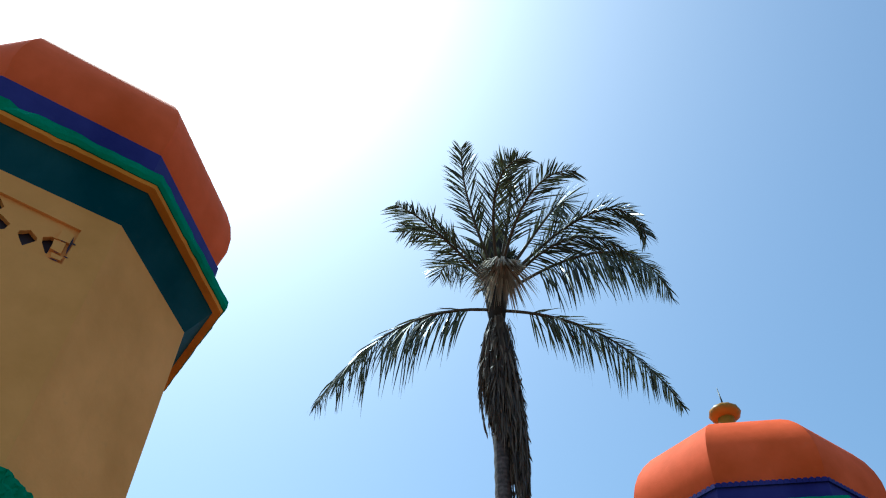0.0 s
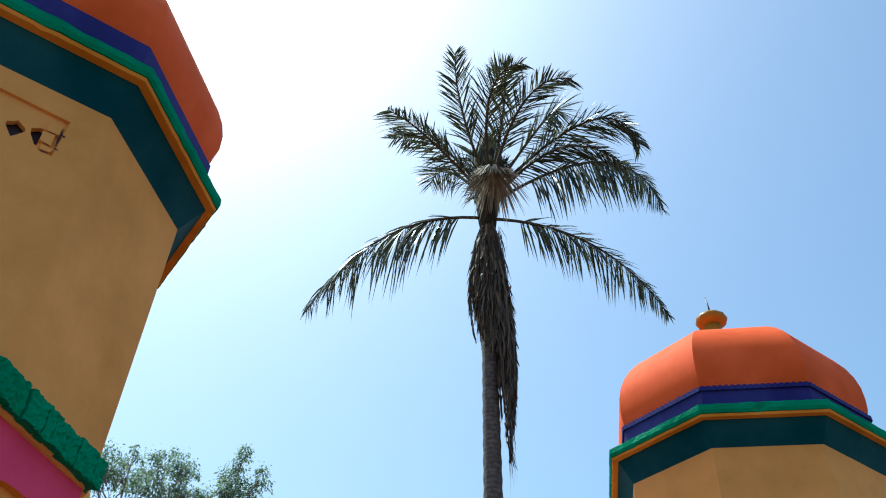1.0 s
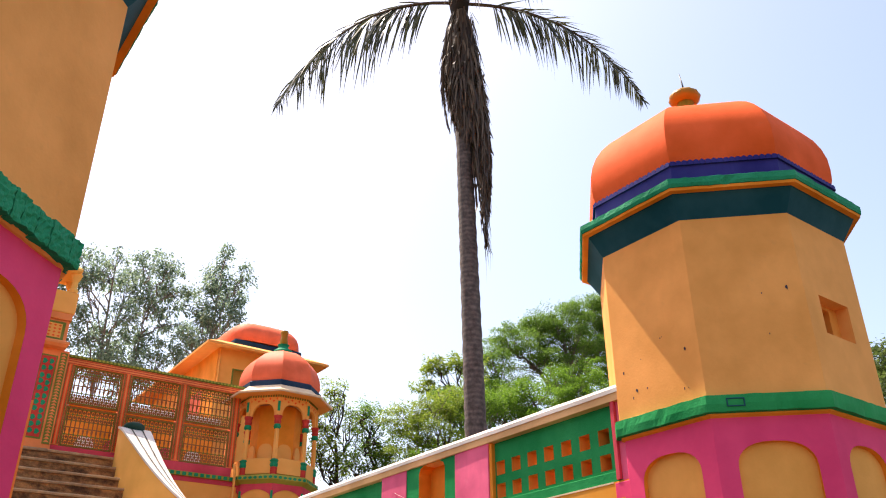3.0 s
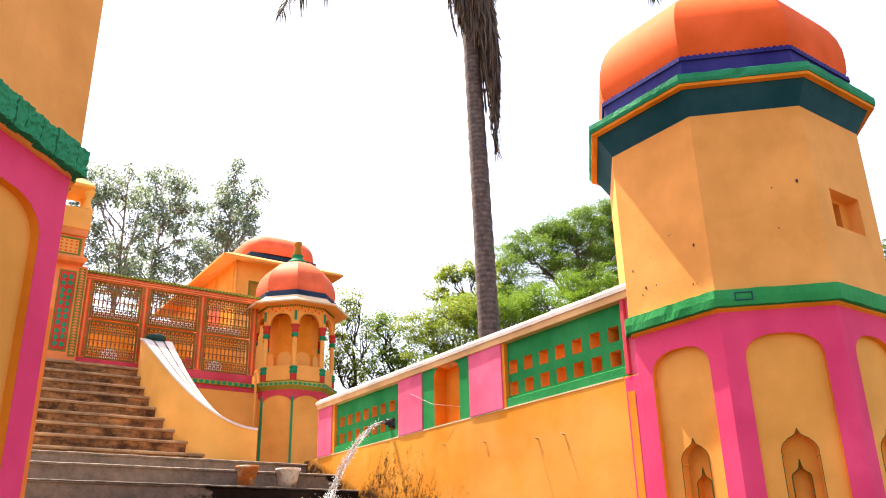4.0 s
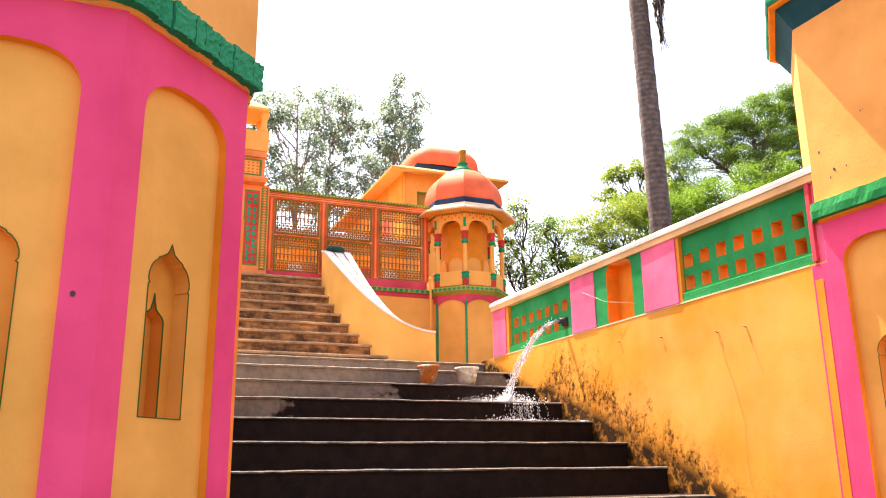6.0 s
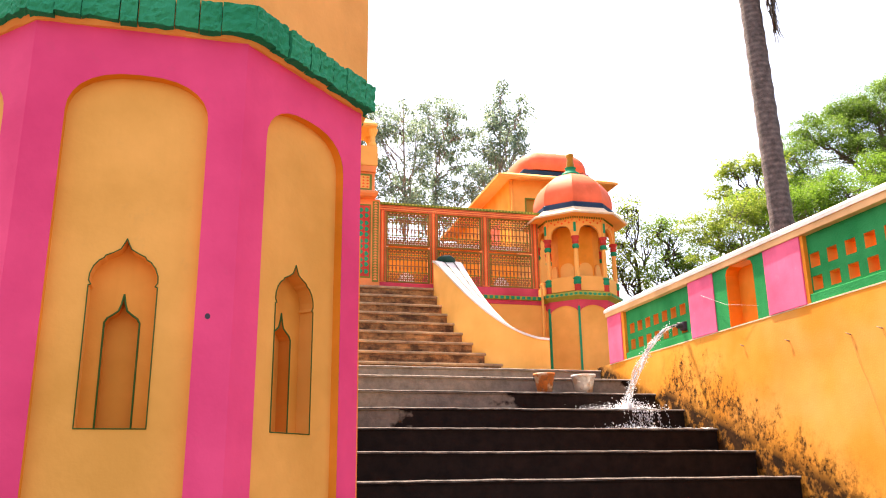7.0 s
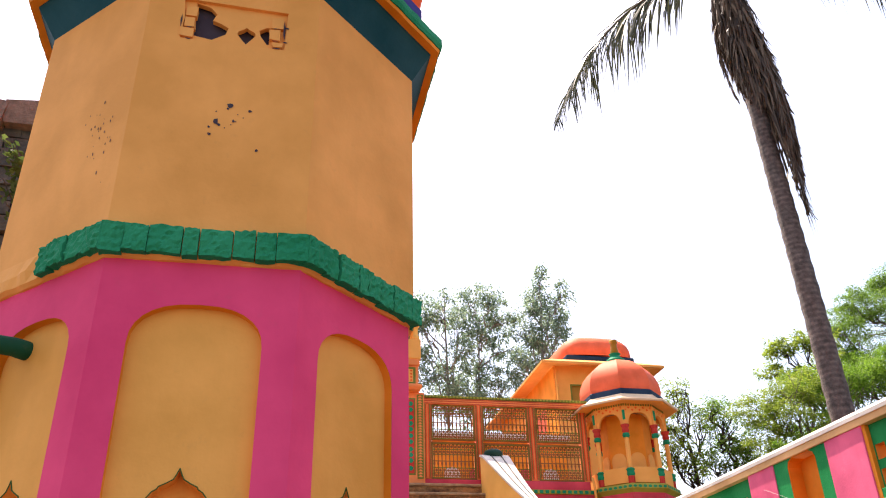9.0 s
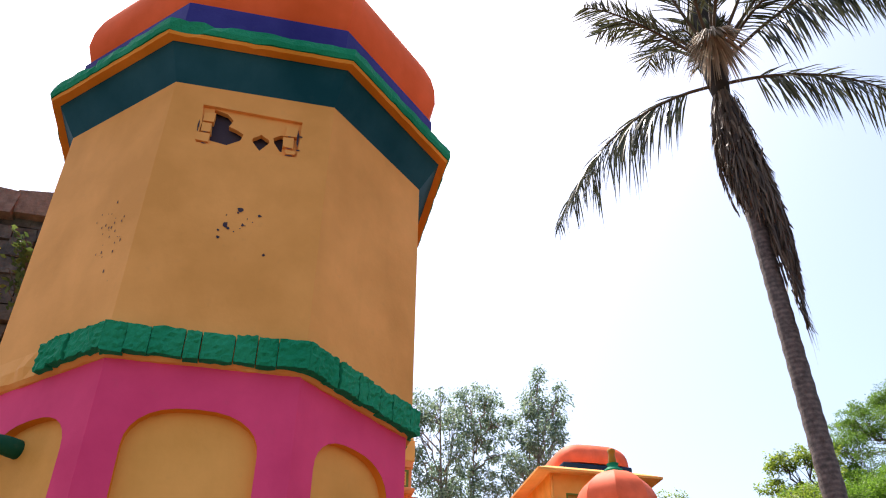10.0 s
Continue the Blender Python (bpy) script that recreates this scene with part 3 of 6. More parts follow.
        for i in range(15):
            # chipped plaster scars
            u, z = (rnd.gauss(0.04, 0.05), rnd.gauss(4.55, 0.06)) if i < 9 else (rnd.gauss(-0.0, 0.12), rnd.gauss(4.5, 0.12))
            s = rnd.choice((0.004, 0.007, 0.010)) if i > 1 else 0.019
            pts = [(u + s * rnd.uniform(0.6, 1.3) * math.cos(a), z + s * rnd.uniform(0.6, 1.5) * math.sin(a)) for a in [2 * math.pi * q / 7 for q in range(7)]]
            bm.faces.new([bm.verts.new((p[0], -ap - 0.003, p[1])) for p in pts])
        tagged(part("plaster_scar", bm, DARK, t), kind="stuff")
        bm = bmesh.new()
        for i in range(30):
            u, z = rnd.gauss(0.26, 0.09), rnd.gauss(4.42, 0.16)
            s = rnd.uniform(0.002, 0.007)
            pts = [(u + s * 0.7 * math.cos(a), z + s * 1.8 * math.sin(a)) for a in [2 * math.pi * q / 6 for q in range(6)]]
            bm.faces.new([bm.verts.new((p[0], -ap - 0.003, p[1])) for p in pts])
        tagged(part("plaster_scar", bm, DARK, t, at=pose(0, 0, 0, 0, 0, -45)), kind="stuff")
    else:
        for k, cu, cz, n in ((6, 0.0, 4.0, 7), (7, 0.1, 4.5, 3), (6, 0.08, 4.45, 4)):
            bm = bmesh.new()
            for i in range(n):
                u, z = rnd.gauss(cu, 0.2), rnd.gauss(cz, 0.16)
                if abs(u) > 0.42:
                    continue
                s = rnd.uniform(0.004, 0.016)
                pts = [(u + s * rnd.uniform(0.5, 1.2) * math.cos(a), z + s * rnd.uniform(0.7, 2.0) * math.sin(a)) for a in [2 * math.pi * q / 6 for q in range(6)]]
                bm.faces.new([bm.verts.new((p[0], -ap - 0.003, p[1])) for p in pts])
            if len(bm.faces):
                tagged(part("plaster_scar", bm, DARK, t, at=pose(0, 0, 0, 0, 0, 45 * k)), kind="stuff")
            else:
                bm.free()
    # cornice: teal cove, orange fascia, green slab
    part("cove", lofted([(1.284, 5.545), (1.425, 5.765), (1.2, 5.77)], cap=(False, True)), TEAL, t, "dark teal cove under the eave")
    part("fascia", chipped([(1.40, 5.766), (1.485, 5.768), (1.492, 5.795), (1.40, 5.797)], 0.004, 0.012, seed=cx), FASCIA, t, "orange fascia of the eave")
    part("eave_slab", chipped([(1.40, 5.797), (1.50, 5.798), (1.512, 5.83), (1.51, 5.885), (1.46, 5.915), (1.2, 5.93)], 0.009, 0.03, seed=cx), GREEN, t, "chipped green eave slab")
    # blue drum with a ragged scalloped upper rim
    if rough_band:
        part("drum", lofted([(1.34, 5.90), (1.362, 5.95), (1.365, 6.20), (1.345, 6.225)], wobble=0.004), BLUE, t, "deep blue drum")
    else:
        part("drum", lofted([(1.30, 5.90), (1.315, 5.95), (1.315, 6.16), (1.30, 6.20)]), BLUE, t, "deep blue drum")
    bm = bmesh.new()
    side, apd = 2 * 1.33 * math.sin(radians(22.5)), 1.33 * math.cos(radians(22.5))
    for k in range(0 if rough_band else 8):
        rot = Matrix.Rotation(radians(45 * k), 4, "Z")
        for i in range(18):
            u = -side / 2 + side * (i + 0.5) / 18
            w = side / 36 * 0.98
            pts = [(-w, -0.03), (w, -0.03), (w * 0.9, 0.008), (w * 0.5, 0.018), (0, 0.02 + rnd.uniform(-0.006, 0.008)), (-w * 0.5, 0.018), (-w * 0.9, 0.008)]
            f = [bm.verts.new(rot @ Vector((u + a, -apd - 0.006, 6.165 + b))) for a, b in pts]
            g = [bm.verts.new(rot @ Vector((u + a, -apd + 0.05, 6.165 + b))) for a, b in pts]
            bm.faces.new(f)
            for q in range(7):
                bm.faces.new((f[q], f[(q + 1) % 7], g[(q + 1) % 7], g[q]))
    if rough_band:
        bm.free()
    else:
        part("scalloped_rim", bm, BLUE, t)
    prof = [(1.30, 6.18), (1.325, 6.26), (1.335, 6.38), (1.33, 6.52), (1.30, 6.65), (1.245, 6.78), (1.165, 6.90), (1.06, 7.01), (0.93, 7.11), (0.77, 7.20), (0.58, 7.28), (0.38, 7.345), (0.17, 7.39)]
    part("dome", lofted([(r * (1 + (swell - 1) * min(1, (z - 6.18) / 0.2)), 6.18 + (z - 6.18) * swell) for r, z in prof], smooth=True), RED, t, "ribbed vermilion dome")
    part("finial_neck", lofted([(0.22, 7.36), (0.17, 7.44), (0.10, 7.52), (0.085, 7.62), (0.10, 7.76)], n=20, sharp=False), GOLD, t)
    bm = bmesh.new()
    n = 24
    rings = []
    for i in range(9):
        a = math.pi * i / 8
        rings.append([bm.verts.new(((0.06 + 0.125 * math.sin(a)) * (1 + 0.025 * math.cos(12 * 2 * math.pi * k / n)) * math.cos(2 * math.pi * k / n),
                                    (0.06 + 0.125 * math.sin(a)) * (1 + 0.025 * math.cos(12 * 2 * math.pi * k / n)) * math.sin(2 * math.pi * k / n), 7.835 - 0.085 * math.cos(a))) for k in range(n)])
    for a, b in zip(rings, rings[1:]):
        for k in range(n):
            bm.faces.new((a[k], a[(k + 1) % n], b[(k + 1) % n], b[k]))
    bm.faces.new(rings[-1])
    part("finial", bm, GOLD, t, "ribbed golden melon finial", smooth=True)
    bm = bmesh.new()
    tube(bm, [(0, 0, 7.9), (0.006, 0, 8.03), (-0.01, 0.012, 8.22)], [0.015, 0.010, 0.004], 6)
    part("finial_spike", bm, METAL, t)
    return t


# ------------------------------------------------------------------ stairs
def stairs():
    low = tagged(new("lower_stairs"), "broad grey stone bathing steps, wet and black at the bottom", "stairs", kind="structure")
    ys = [7.78 + 0.735 * k for k in range(6)] + [12.49]
    zs = [1.563 + 0.2845 * k for k in range(6)] + [3.25]
    for k in range(1, 6):
        ys.insert(0, 7.78 - 0.735 * k)
        zs.insert(0, 1.563 - 0.2845 * k)
    rnd = random.Random(3)
    for i, (y, z) in enumerate(zip(ys, zs)):
        back = ys[i + 1] + 0.1 if i + 1 < len(ys) else 15.6
        bm = bmesh.new()
        n = 40
        x0, x1 = (0.80, 5.79) if i + 1 < len(ys) else (0.80, 7.6)
        prof = [(0.0, -0.30), (0.0, -0.035), (-0.018, -0.032), (-0.022, -0.012), (-0.012, 0.0), (back - y, 0.004)]
        rows = []
        for j in range(n + 1):
            x = x0 + (x1 - x0) * j / n
            w = 0.007 * noise.noise(Vector((x * 2.3, i * 3.7, 0))) + 0.004 * noise.noise(Vector((x * 9, i * 7.7, 2)))
            rows.append([bm.verts.new((x, y + a + (w if q < 5 else 0), z + b + (w * 0.8 if 0 < q < 5 else 0))) for q, (a, b) in enumerate(prof)])
        for a, b in zip(rows, rows[1:]):
            for q in range(len(prof) - 1):
                bm.faces.new((a[q], b[q], b[q + 1], a[q + 1]))
        st = part("step", bm, WET, low)
        # A thin pale strip draws the highlight along the tread edge.
        bm = bmesh.new()
        prev = None
        for j in range(61):
            x = x0 + (x1 - x0) * j / 60
            w = 0.007 * noise.noise(Vector((x * 2.3, i * 3.7, 0))) + 0.004 * noise.noise(Vector((x * 9, i * 7.7, 2)))
            e = 0.010 + 0.008 * noise.noise(Vector((x * 6, i * 2.1, 9)))
            ring = [bm.verts.new(q) for q in ((x, y - 0.024 + w, z - 0.012 - e * 0.6 + w), (x, y - 0.0255 + w, z - 0.004 + w), (x, y - 0.010 + w, z + 0.004 + w), (x, y + 0.05 + e, z + 0.0055 + w))]
            if prev:
                for q in range(3):
                    bm.faces.new((prev[q], prev[q + 1], ring[q + 1], ring[q]))
            prev = ring
        part("nosing", bm, NOSING if i > 9 else NOSING_WET, st, "pale nosing strip with the edge highlight in its colour")
    # Unseen slab, made pale to bounce sunlight up at the gate.
    part("landing_bounce_slab", new_box(0.82, 7.55, 12.6, 15.45, 3.2, 3.262, bevel=0.01), NOSING, low, "unseen pale slab that bounces light onto the gate")
    up = tagged(new("upper_stairs"), "steep worn sandstone stairs up to the painted gate", "stairs", kind="structure")
    ends = [4.55, 4.36, 4.14, 3.96, 3.86, 3.82, 3.80, 3.78, 3.76]
    for k in range(9):
        y, z = 13.53 + 0.235 * k, 3.25 + 0.215 * (k + 1)
        bm = bmesh.new()
        n = 26
        x0, x1 = 0.9, ends[k] + 0.05
        back = 0.34 if k < 8 else 0.5
        prof = [(0.0, -0.23), (0.0, -0.05), (-0.03, -0.047), (-0.036, -0.02), (-0.025, 0.0), (back, 0.004)]
        rows = []
        for j in range(n + 1):
            x = x0 + (x1 - x0) * j / n
            w = 0.008 * noise.noise(Vector((x * 3.3, k * 3.1, 5))) + 0.005 * noise.noise(Vector((x * 11, k * 7.1, 2)))
            rows.append([bm.verts.new((x, y + a + (w if q < 5 else 0), z + b + (w * 0.9 if 0 < q < 5 else 0))) for q, (a, b) in enumerate(prof)])
        for a, b in zip(rows, rows[1:]):
            for q in range(len(prof) - 1):
                bm.faces.new((a[q], b[q], b[q + 1], a[q + 1]))
        st = part("step", bm, STEP, up)
        part("riser", new_box(x0, x1 - 0.05, y - 0.006, y + 0.03, z - 0.23, z - 0.05), RISER, st, "dark streaked riser with shade in its colour")


def balustrade():
    """The curved wing wall beside the upper stairs, with its whitewashed sliding top."""
    t = thing("stair_wing_wall", pose(0, 0, 0), "curved orange wing wall with a whitewashed top beside the stairs", "wall", kind="structure")
    n = 36
    rows, tops = [], []
    for i in range(n + 1):
        # plan: a quarter oval that flares outwards as it comes down
        a = 0.5 * math.pi * i / n
        x, y = 3.72 + 1.5 * (1 - math.cos(a)), 15.4 - 2.2 * math.sin(a)
        z = 5.74 - 1.86 * math.sin(a) ** 1.35
        w = 0.44 * (1 - i / n) ** 0.8 + 0.10
        L = math.hypot(2.2 * math.cos(a), 1.5 * math.sin(a))
        rows.append((x, y, z, w, 2.2 * math.cos(a) / L, 1.5 * math.sin(a) / L))
    bm = bmesh.new()
    prev = None
    for x, y, z, w, nx, ny in rows:
        ring = [bm.verts.new(q) for q in ((x, y, 3.2), (x, y, z - 0.03), (x + nx * w, y + ny * w, z - 0.03), (x + nx * w, y + ny * w, 3.2))]
        if prev:
            for q in range(4):
                bm.faces.new((prev[q], prev[(q + 1) % 4], ring[(q + 1) % 4], ring[q]))
        else:
            bm.faces.new(ring)
        prev = ring
    bm.faces.new(prev)
    part("wing_body", bm, WING, t)
    bm = bmesh.new()
    prev = None
    for i, (x, y, z, w, nx, ny) in enumerate(rows):
        e = 0.015
        ring = []
        for u, h in ((-e, -0.035), (-e, 0.005), (0.28 * w, 0.012), (0.32 * w, -0.004), (0.36 * w, 0.010), (0.66 * w, 0.012), (0.70 * w, -0.004), (0.74 * w, 0.012), (w + e, 0.005), (w + e, -0.035)):
            jit = 0.006 * noise.noise(Vector((i * 0.9, u * 20, 3)))
            ring.append(bm.verts.new((x + nx * (u + jit), y + ny * (u + jit), z + h)))
        if prev:
            for q in range(9):
                bm.faces.new((prev[q], prev[q + 1], ring[q + 1], ring[q]))
        else:
            bm.faces.new(ring)
        prev = ring
    bm.faces.new(prev)
    part("white_coping", bm, WHITE, t, "flaking whitewashed coping")
    for f in (0.32, 0.70):
        bm = bmesh.new()
        prev = None
        for i, (x, y, z, w, nx, ny) in enumerate(rows[2:-2]):
            j = 0.012 * noise.noise(Vector((i * 0.7, f * 9, 1)))
            h = 0.015 + 0.009 * noise.noise(Vector((i * 1.3, f * 5, 4)))
            ring = [bm.verts.new((x + nx * (w * f + j + q), y + ny * (w * f + j + q), z + 0.017)) for q in (-h, h)]
            if prev:
                bm.faces.new((prev[0], prev[1], ring[1], ring[0]))
            prev = ring
        part("coping_groove", bm, RUBBLE, t)
    # green rounded knob at the head
    bm = bmesh.new()
    bmesh.ops.create_uvsphere(bm, u_segments=20, v_segments=10, radius=1, matrix=Matrix.Translation((3.97, 15.36, 5.75)) @ Matrix.Diagonal((0.19, 0.2, 0.10, 1)))
    part("head_knob", bm, BLACK_PLASTIC, t, "dark green knob", smooth=True)


# ------------------------------------------------------------------ side wall with parapet
def side_wall():
    X = 5.62
    w = tagged(new("side_wall"))
    eye0 = Vector((0, 0.02, 1.555))
    w.matrix_basis = Matrix.Translation(eye0) @ Matrix.Scale(1.032, 4) @ Matrix.Translation(-eye0)
    w = tagged(w, "orange plastered side wall with a pink and green pierced parapet", "wall", kind="structure")
    bm = bmesh.new()
    ny, nz = 60, 24
    grid = [[bm.verts.new((X + 0.004 * noise.noise(Vector((0, 5.02 + 7.18 * i / ny, 3.25 * j / nz)) * 0.9), 5.02 + 7.18 * i / ny, 3.25 * j / nz)) for j in range(nz + 1)] for i in range(ny + 1)]
    for i in range(ny):
        for j in range(nz):
            bm.faces.new((grid[i][j], grid[i + 1][j], grid[i + 1][j + 1], grid[i][j + 1])).smooth = True
    rear = [bm.verts.new((6.0, y, z)) for y, z in ((5.02, 0), (12.2, 0), (12.2, 3.25), (5.02, 3.25))]
    bm.faces.new([bm.verts.new(g[-1].co) for g in grid] + [rear[2], rear[3]])
    bm.faces.new([bm.verts.new(v.co) for v in grid[-1]] + [rear[2], rear[1]])
    bm.faces.new(rear)
    part("retaining_wall", bm, STAINED, w)
    part("white_line", new_box(X - 0.004, X + 0.02, 5.3, 11.75, 3.238, 3.252), PALE, w)

    def yz_plate(bm, y0, y1, z0, z1, holes, x, deep):
        """Plate facing -x; holes as (y, z) loops."""
        tmp = bmesh.new()
        plate(tmp, [(-y1, z0), (-y0, z0), (-y0, z1), (-y1, z1)], [[(-y, z) for y, z in h] for h in holes], 0, deep)
        bmesh.ops.transform(tmp, matrix=Matrix(((0, 1, 0, x), (-1, 0, 0, 0), (0, 0, 1, 0), (0, 0, 0, 1))), verts=tmp.verts)
        me = bpy.data.meshes.new("tmp")
        tmp.to_mesh(me)
        tmp.free()
        bm.from_mesh(me)
        bpy.data.meshes.remove(me)

    def jali(y0, y1, n, first, pitch, wide):
        bm = bmesh.new()
        holes = []
        for zc in (3.452, 3.69):
            for i in range(n):
                y = first + pitch * i
                holes.append([(y, zc - 0.073), (y + wide, zc - 0.073), (y + wide, zc + 0.073), (y, zc + 0.073)])
        yz_plate(bm, y0, y1, 3.25, 4.02, holes, X + 0.045, 0.0)
        part("pierced_panel", bm, LEAF_GREEN, w, "green parapet panel pierced with square holes")
        bm = bmesh.new()
        for h in holes:
            f = [[bm.verts.new((x, y, z)) for y, z in h] for x in (X + 0.046, X + 0.20)]
            for q in range(4):
                bm.faces.new((f[0][q], f[0][(q + 1) % 4], f[1][(q + 1) % 4], f[1][q]))
        part("hole_lining", bm, NICHE, w, "orange painted hole reveals")
        bm = bmesh.new()
        yz_plate(bm, y0, y1, 3.25, 4.02, holes, X + 0.202, 0.0)
        part("panel_back", bm, CREAM, w)
        part("sill_rail", new_box(X + 0.005, X + 0.07, y0, y1, 3.25, 3.345, bevel=0.006), LEAF_GREEN, w)

    jali(5.2, 7.05, 7, 5.345, 0.257, 0.142)
    jali(9.32, 11.18, 7, 9.50, 0.240, 0.142)
    for y0, y1, name in ((7.10, 7.72, "post"), (8.74, 9.32, "post"), (11.26, 11.72, "post")):
        part("pink_post", new_box(X - 0.012, X + 0.3, y0, y1, 3.25, 4.05, bevel=0.006), PINK_PALE, w)
    for y0, y1 in ((7.05, 7.10), (11.18, 11.26)):
        part("orange_jamb", new_box(X + 0.0, X + 0.3, y0, y1, 3.25, 4.02, bevel=0.004), FASCIA, w)
    # bay with a tall orange niche
    bm = bmesh.new()
    nh = [(7.93, 3.255), (8.47, 3.255), (8.47, 3.88), (8.44, 3.94), (8.36, 3.97), (8.04, 3.97), (7.96, 3.94), (7.93, 3.88)]
    yz_plate(bm, 7.72, 8.74, 3.25, 4.02, [nh], X - 0.002, 0.0)
    part("niche_bay", bm, LEAF_GREEN, w)
    bm = bmesh.new()
    f = [[bm.verts.new((x, y, z)) for y, z in nh] for x in (X - 0.001, X + 0.17)]
    for q in range(8):
        bm.faces.new((f[0][q], f[0][(q + 1) % 8], f[1][(q + 1) % 8], f[1][q]))
    bm.faces.new(f[1])
    part("bay_niche", bm, FASCIA, w, "tall bright orange niche")
    # coping: orange drip moulding and sun-bleached sloping top
    bm = bmesh.new()
    ny = 50
    prev = None
    for i in range(ny + 1):
        y = 5.09 + (11.74 - 5.09) * i / ny
        j = 0.006 * noise.noise(Vector((y * 1.7, 1, 1)))
        ring = [bm.verts.new(q) for q in ((X + 0.06, y, 3.965), (X - 0.026 + j, y, 3.975), (X - 0.032 + j, y, 4.055 + j), (X + 0.31, y, 4.075), (X + 0.31, y, 3.965))]
        if prev:
            for q in range(5):
                bm.faces.new((prev[q], prev[(q + 1) % 5], ring[(q + 1) % 5], ring[q]))
        else:
            bm.faces.new(ring)
        prev = ring
    bm.faces.new(prev)
    part("coping_moulding", bm, MOULDING, w, "pale orange moulding under the coping")
    bm = bmesh.new()
    prev = None
    for i in range(ny + 1):
        y = 5.08 + (11.76 - 5.08) * i / ny
        j = 0.006 * noise.noise(Vector((y * 1.7, 1, 1)))
        ring = [bm.verts.new(q) for q in ((X - 0.042 + j, y, 4.045 + j), (X - 0.044 + j, y, 4.085 + j), (X + 0.03, y, 4.14 + j), (X + 0.16, y, 4.165), (X + 0.32, y, 4.09))]
        if prev:
            for q in range(5):
                bm.faces.new((prev[q], prev[(q + 1) % 5], ring[(q + 1) % 5], ring[q]))
        else:
            bm.faces.new(ring)
        prev = ring
    bm.faces.new(prev)
    part("coping_top", bm, WHITE, w, "sun-bleached pink-white coping")
    part("end_pilaster", new_box(X - 0.012, X + 0.02, 5.02, 5.275, 0.0, 3.236, bevel=0.006), PINK, w, "narrow pink pilaster")
    bm = bmesh.new()
    yz_plate(bm, 5.165, 5.25, 0.0, 3.10, [], X - 0.015, 0.0)
    part("pilaster_panel", bm, FASCIA, w, "bright orange strip")
    part("red_strip", new_box(X - 0.02, X + 0.2, 5.20, 5.245, 3.26, 4.04, bevel=0.003), PINKRED, w)
    part("end_post", new_box(X + 0.01, X + 0.3, 5.0, 5.2, 3.25, 4.05, bevel=0.006), PINK_PALE, w)
    # rusty nail stubs and hairline cracks
    rnd = random.Random(5)
    bm = bmesh.new()
    for y, z in ((8.25, 3.0), (7.45, 2.93), (6.55, 2.85), (6.15, 2.84)):
        tube(bm, [(X + 0.02, y, z), (X - 0.012, y + 0.01, z + 0.005), (X - 0.02, y + 0.05, z + 0.025)], [0.007, 0.006, 0.003], 5)
    part("rusty_stub", bm, RUBBLE_CAP, w)
    bm = bmesh.new()
    for pts in (((6.55, 2.83), (6.50, 2.6), (6.42, 2.4), (6.35, 2.15), (6.28, 1.9)), ((6.15, 2.82), (6.08, 2.62), (6.0, 2.4)), ((6.5, 2.58), (6.3, 2.6), (6.1, 2.65)), ((6.3, 1.95), (6.32, 1.6), (6.28, 1.3))):
        for (a, b), (c, d) in zip(pts, pts[1:]):
            q = [bm.verts.new((X - 0.0055, y, z)) for y, z in ((a - 0.002, b), (a + 0.002, b), (c + 0.002, d), (c - 0.002, d))]
            bm.faces.new(q)
    part("crack", bm, HAIRLINE, w)
    # the matching wall on the other side of the stairs
    part("retaining_wall", new_box(0.45, 0.79, 5.6, 15.4, 0, 3.25), ORANGE_WALL, w)


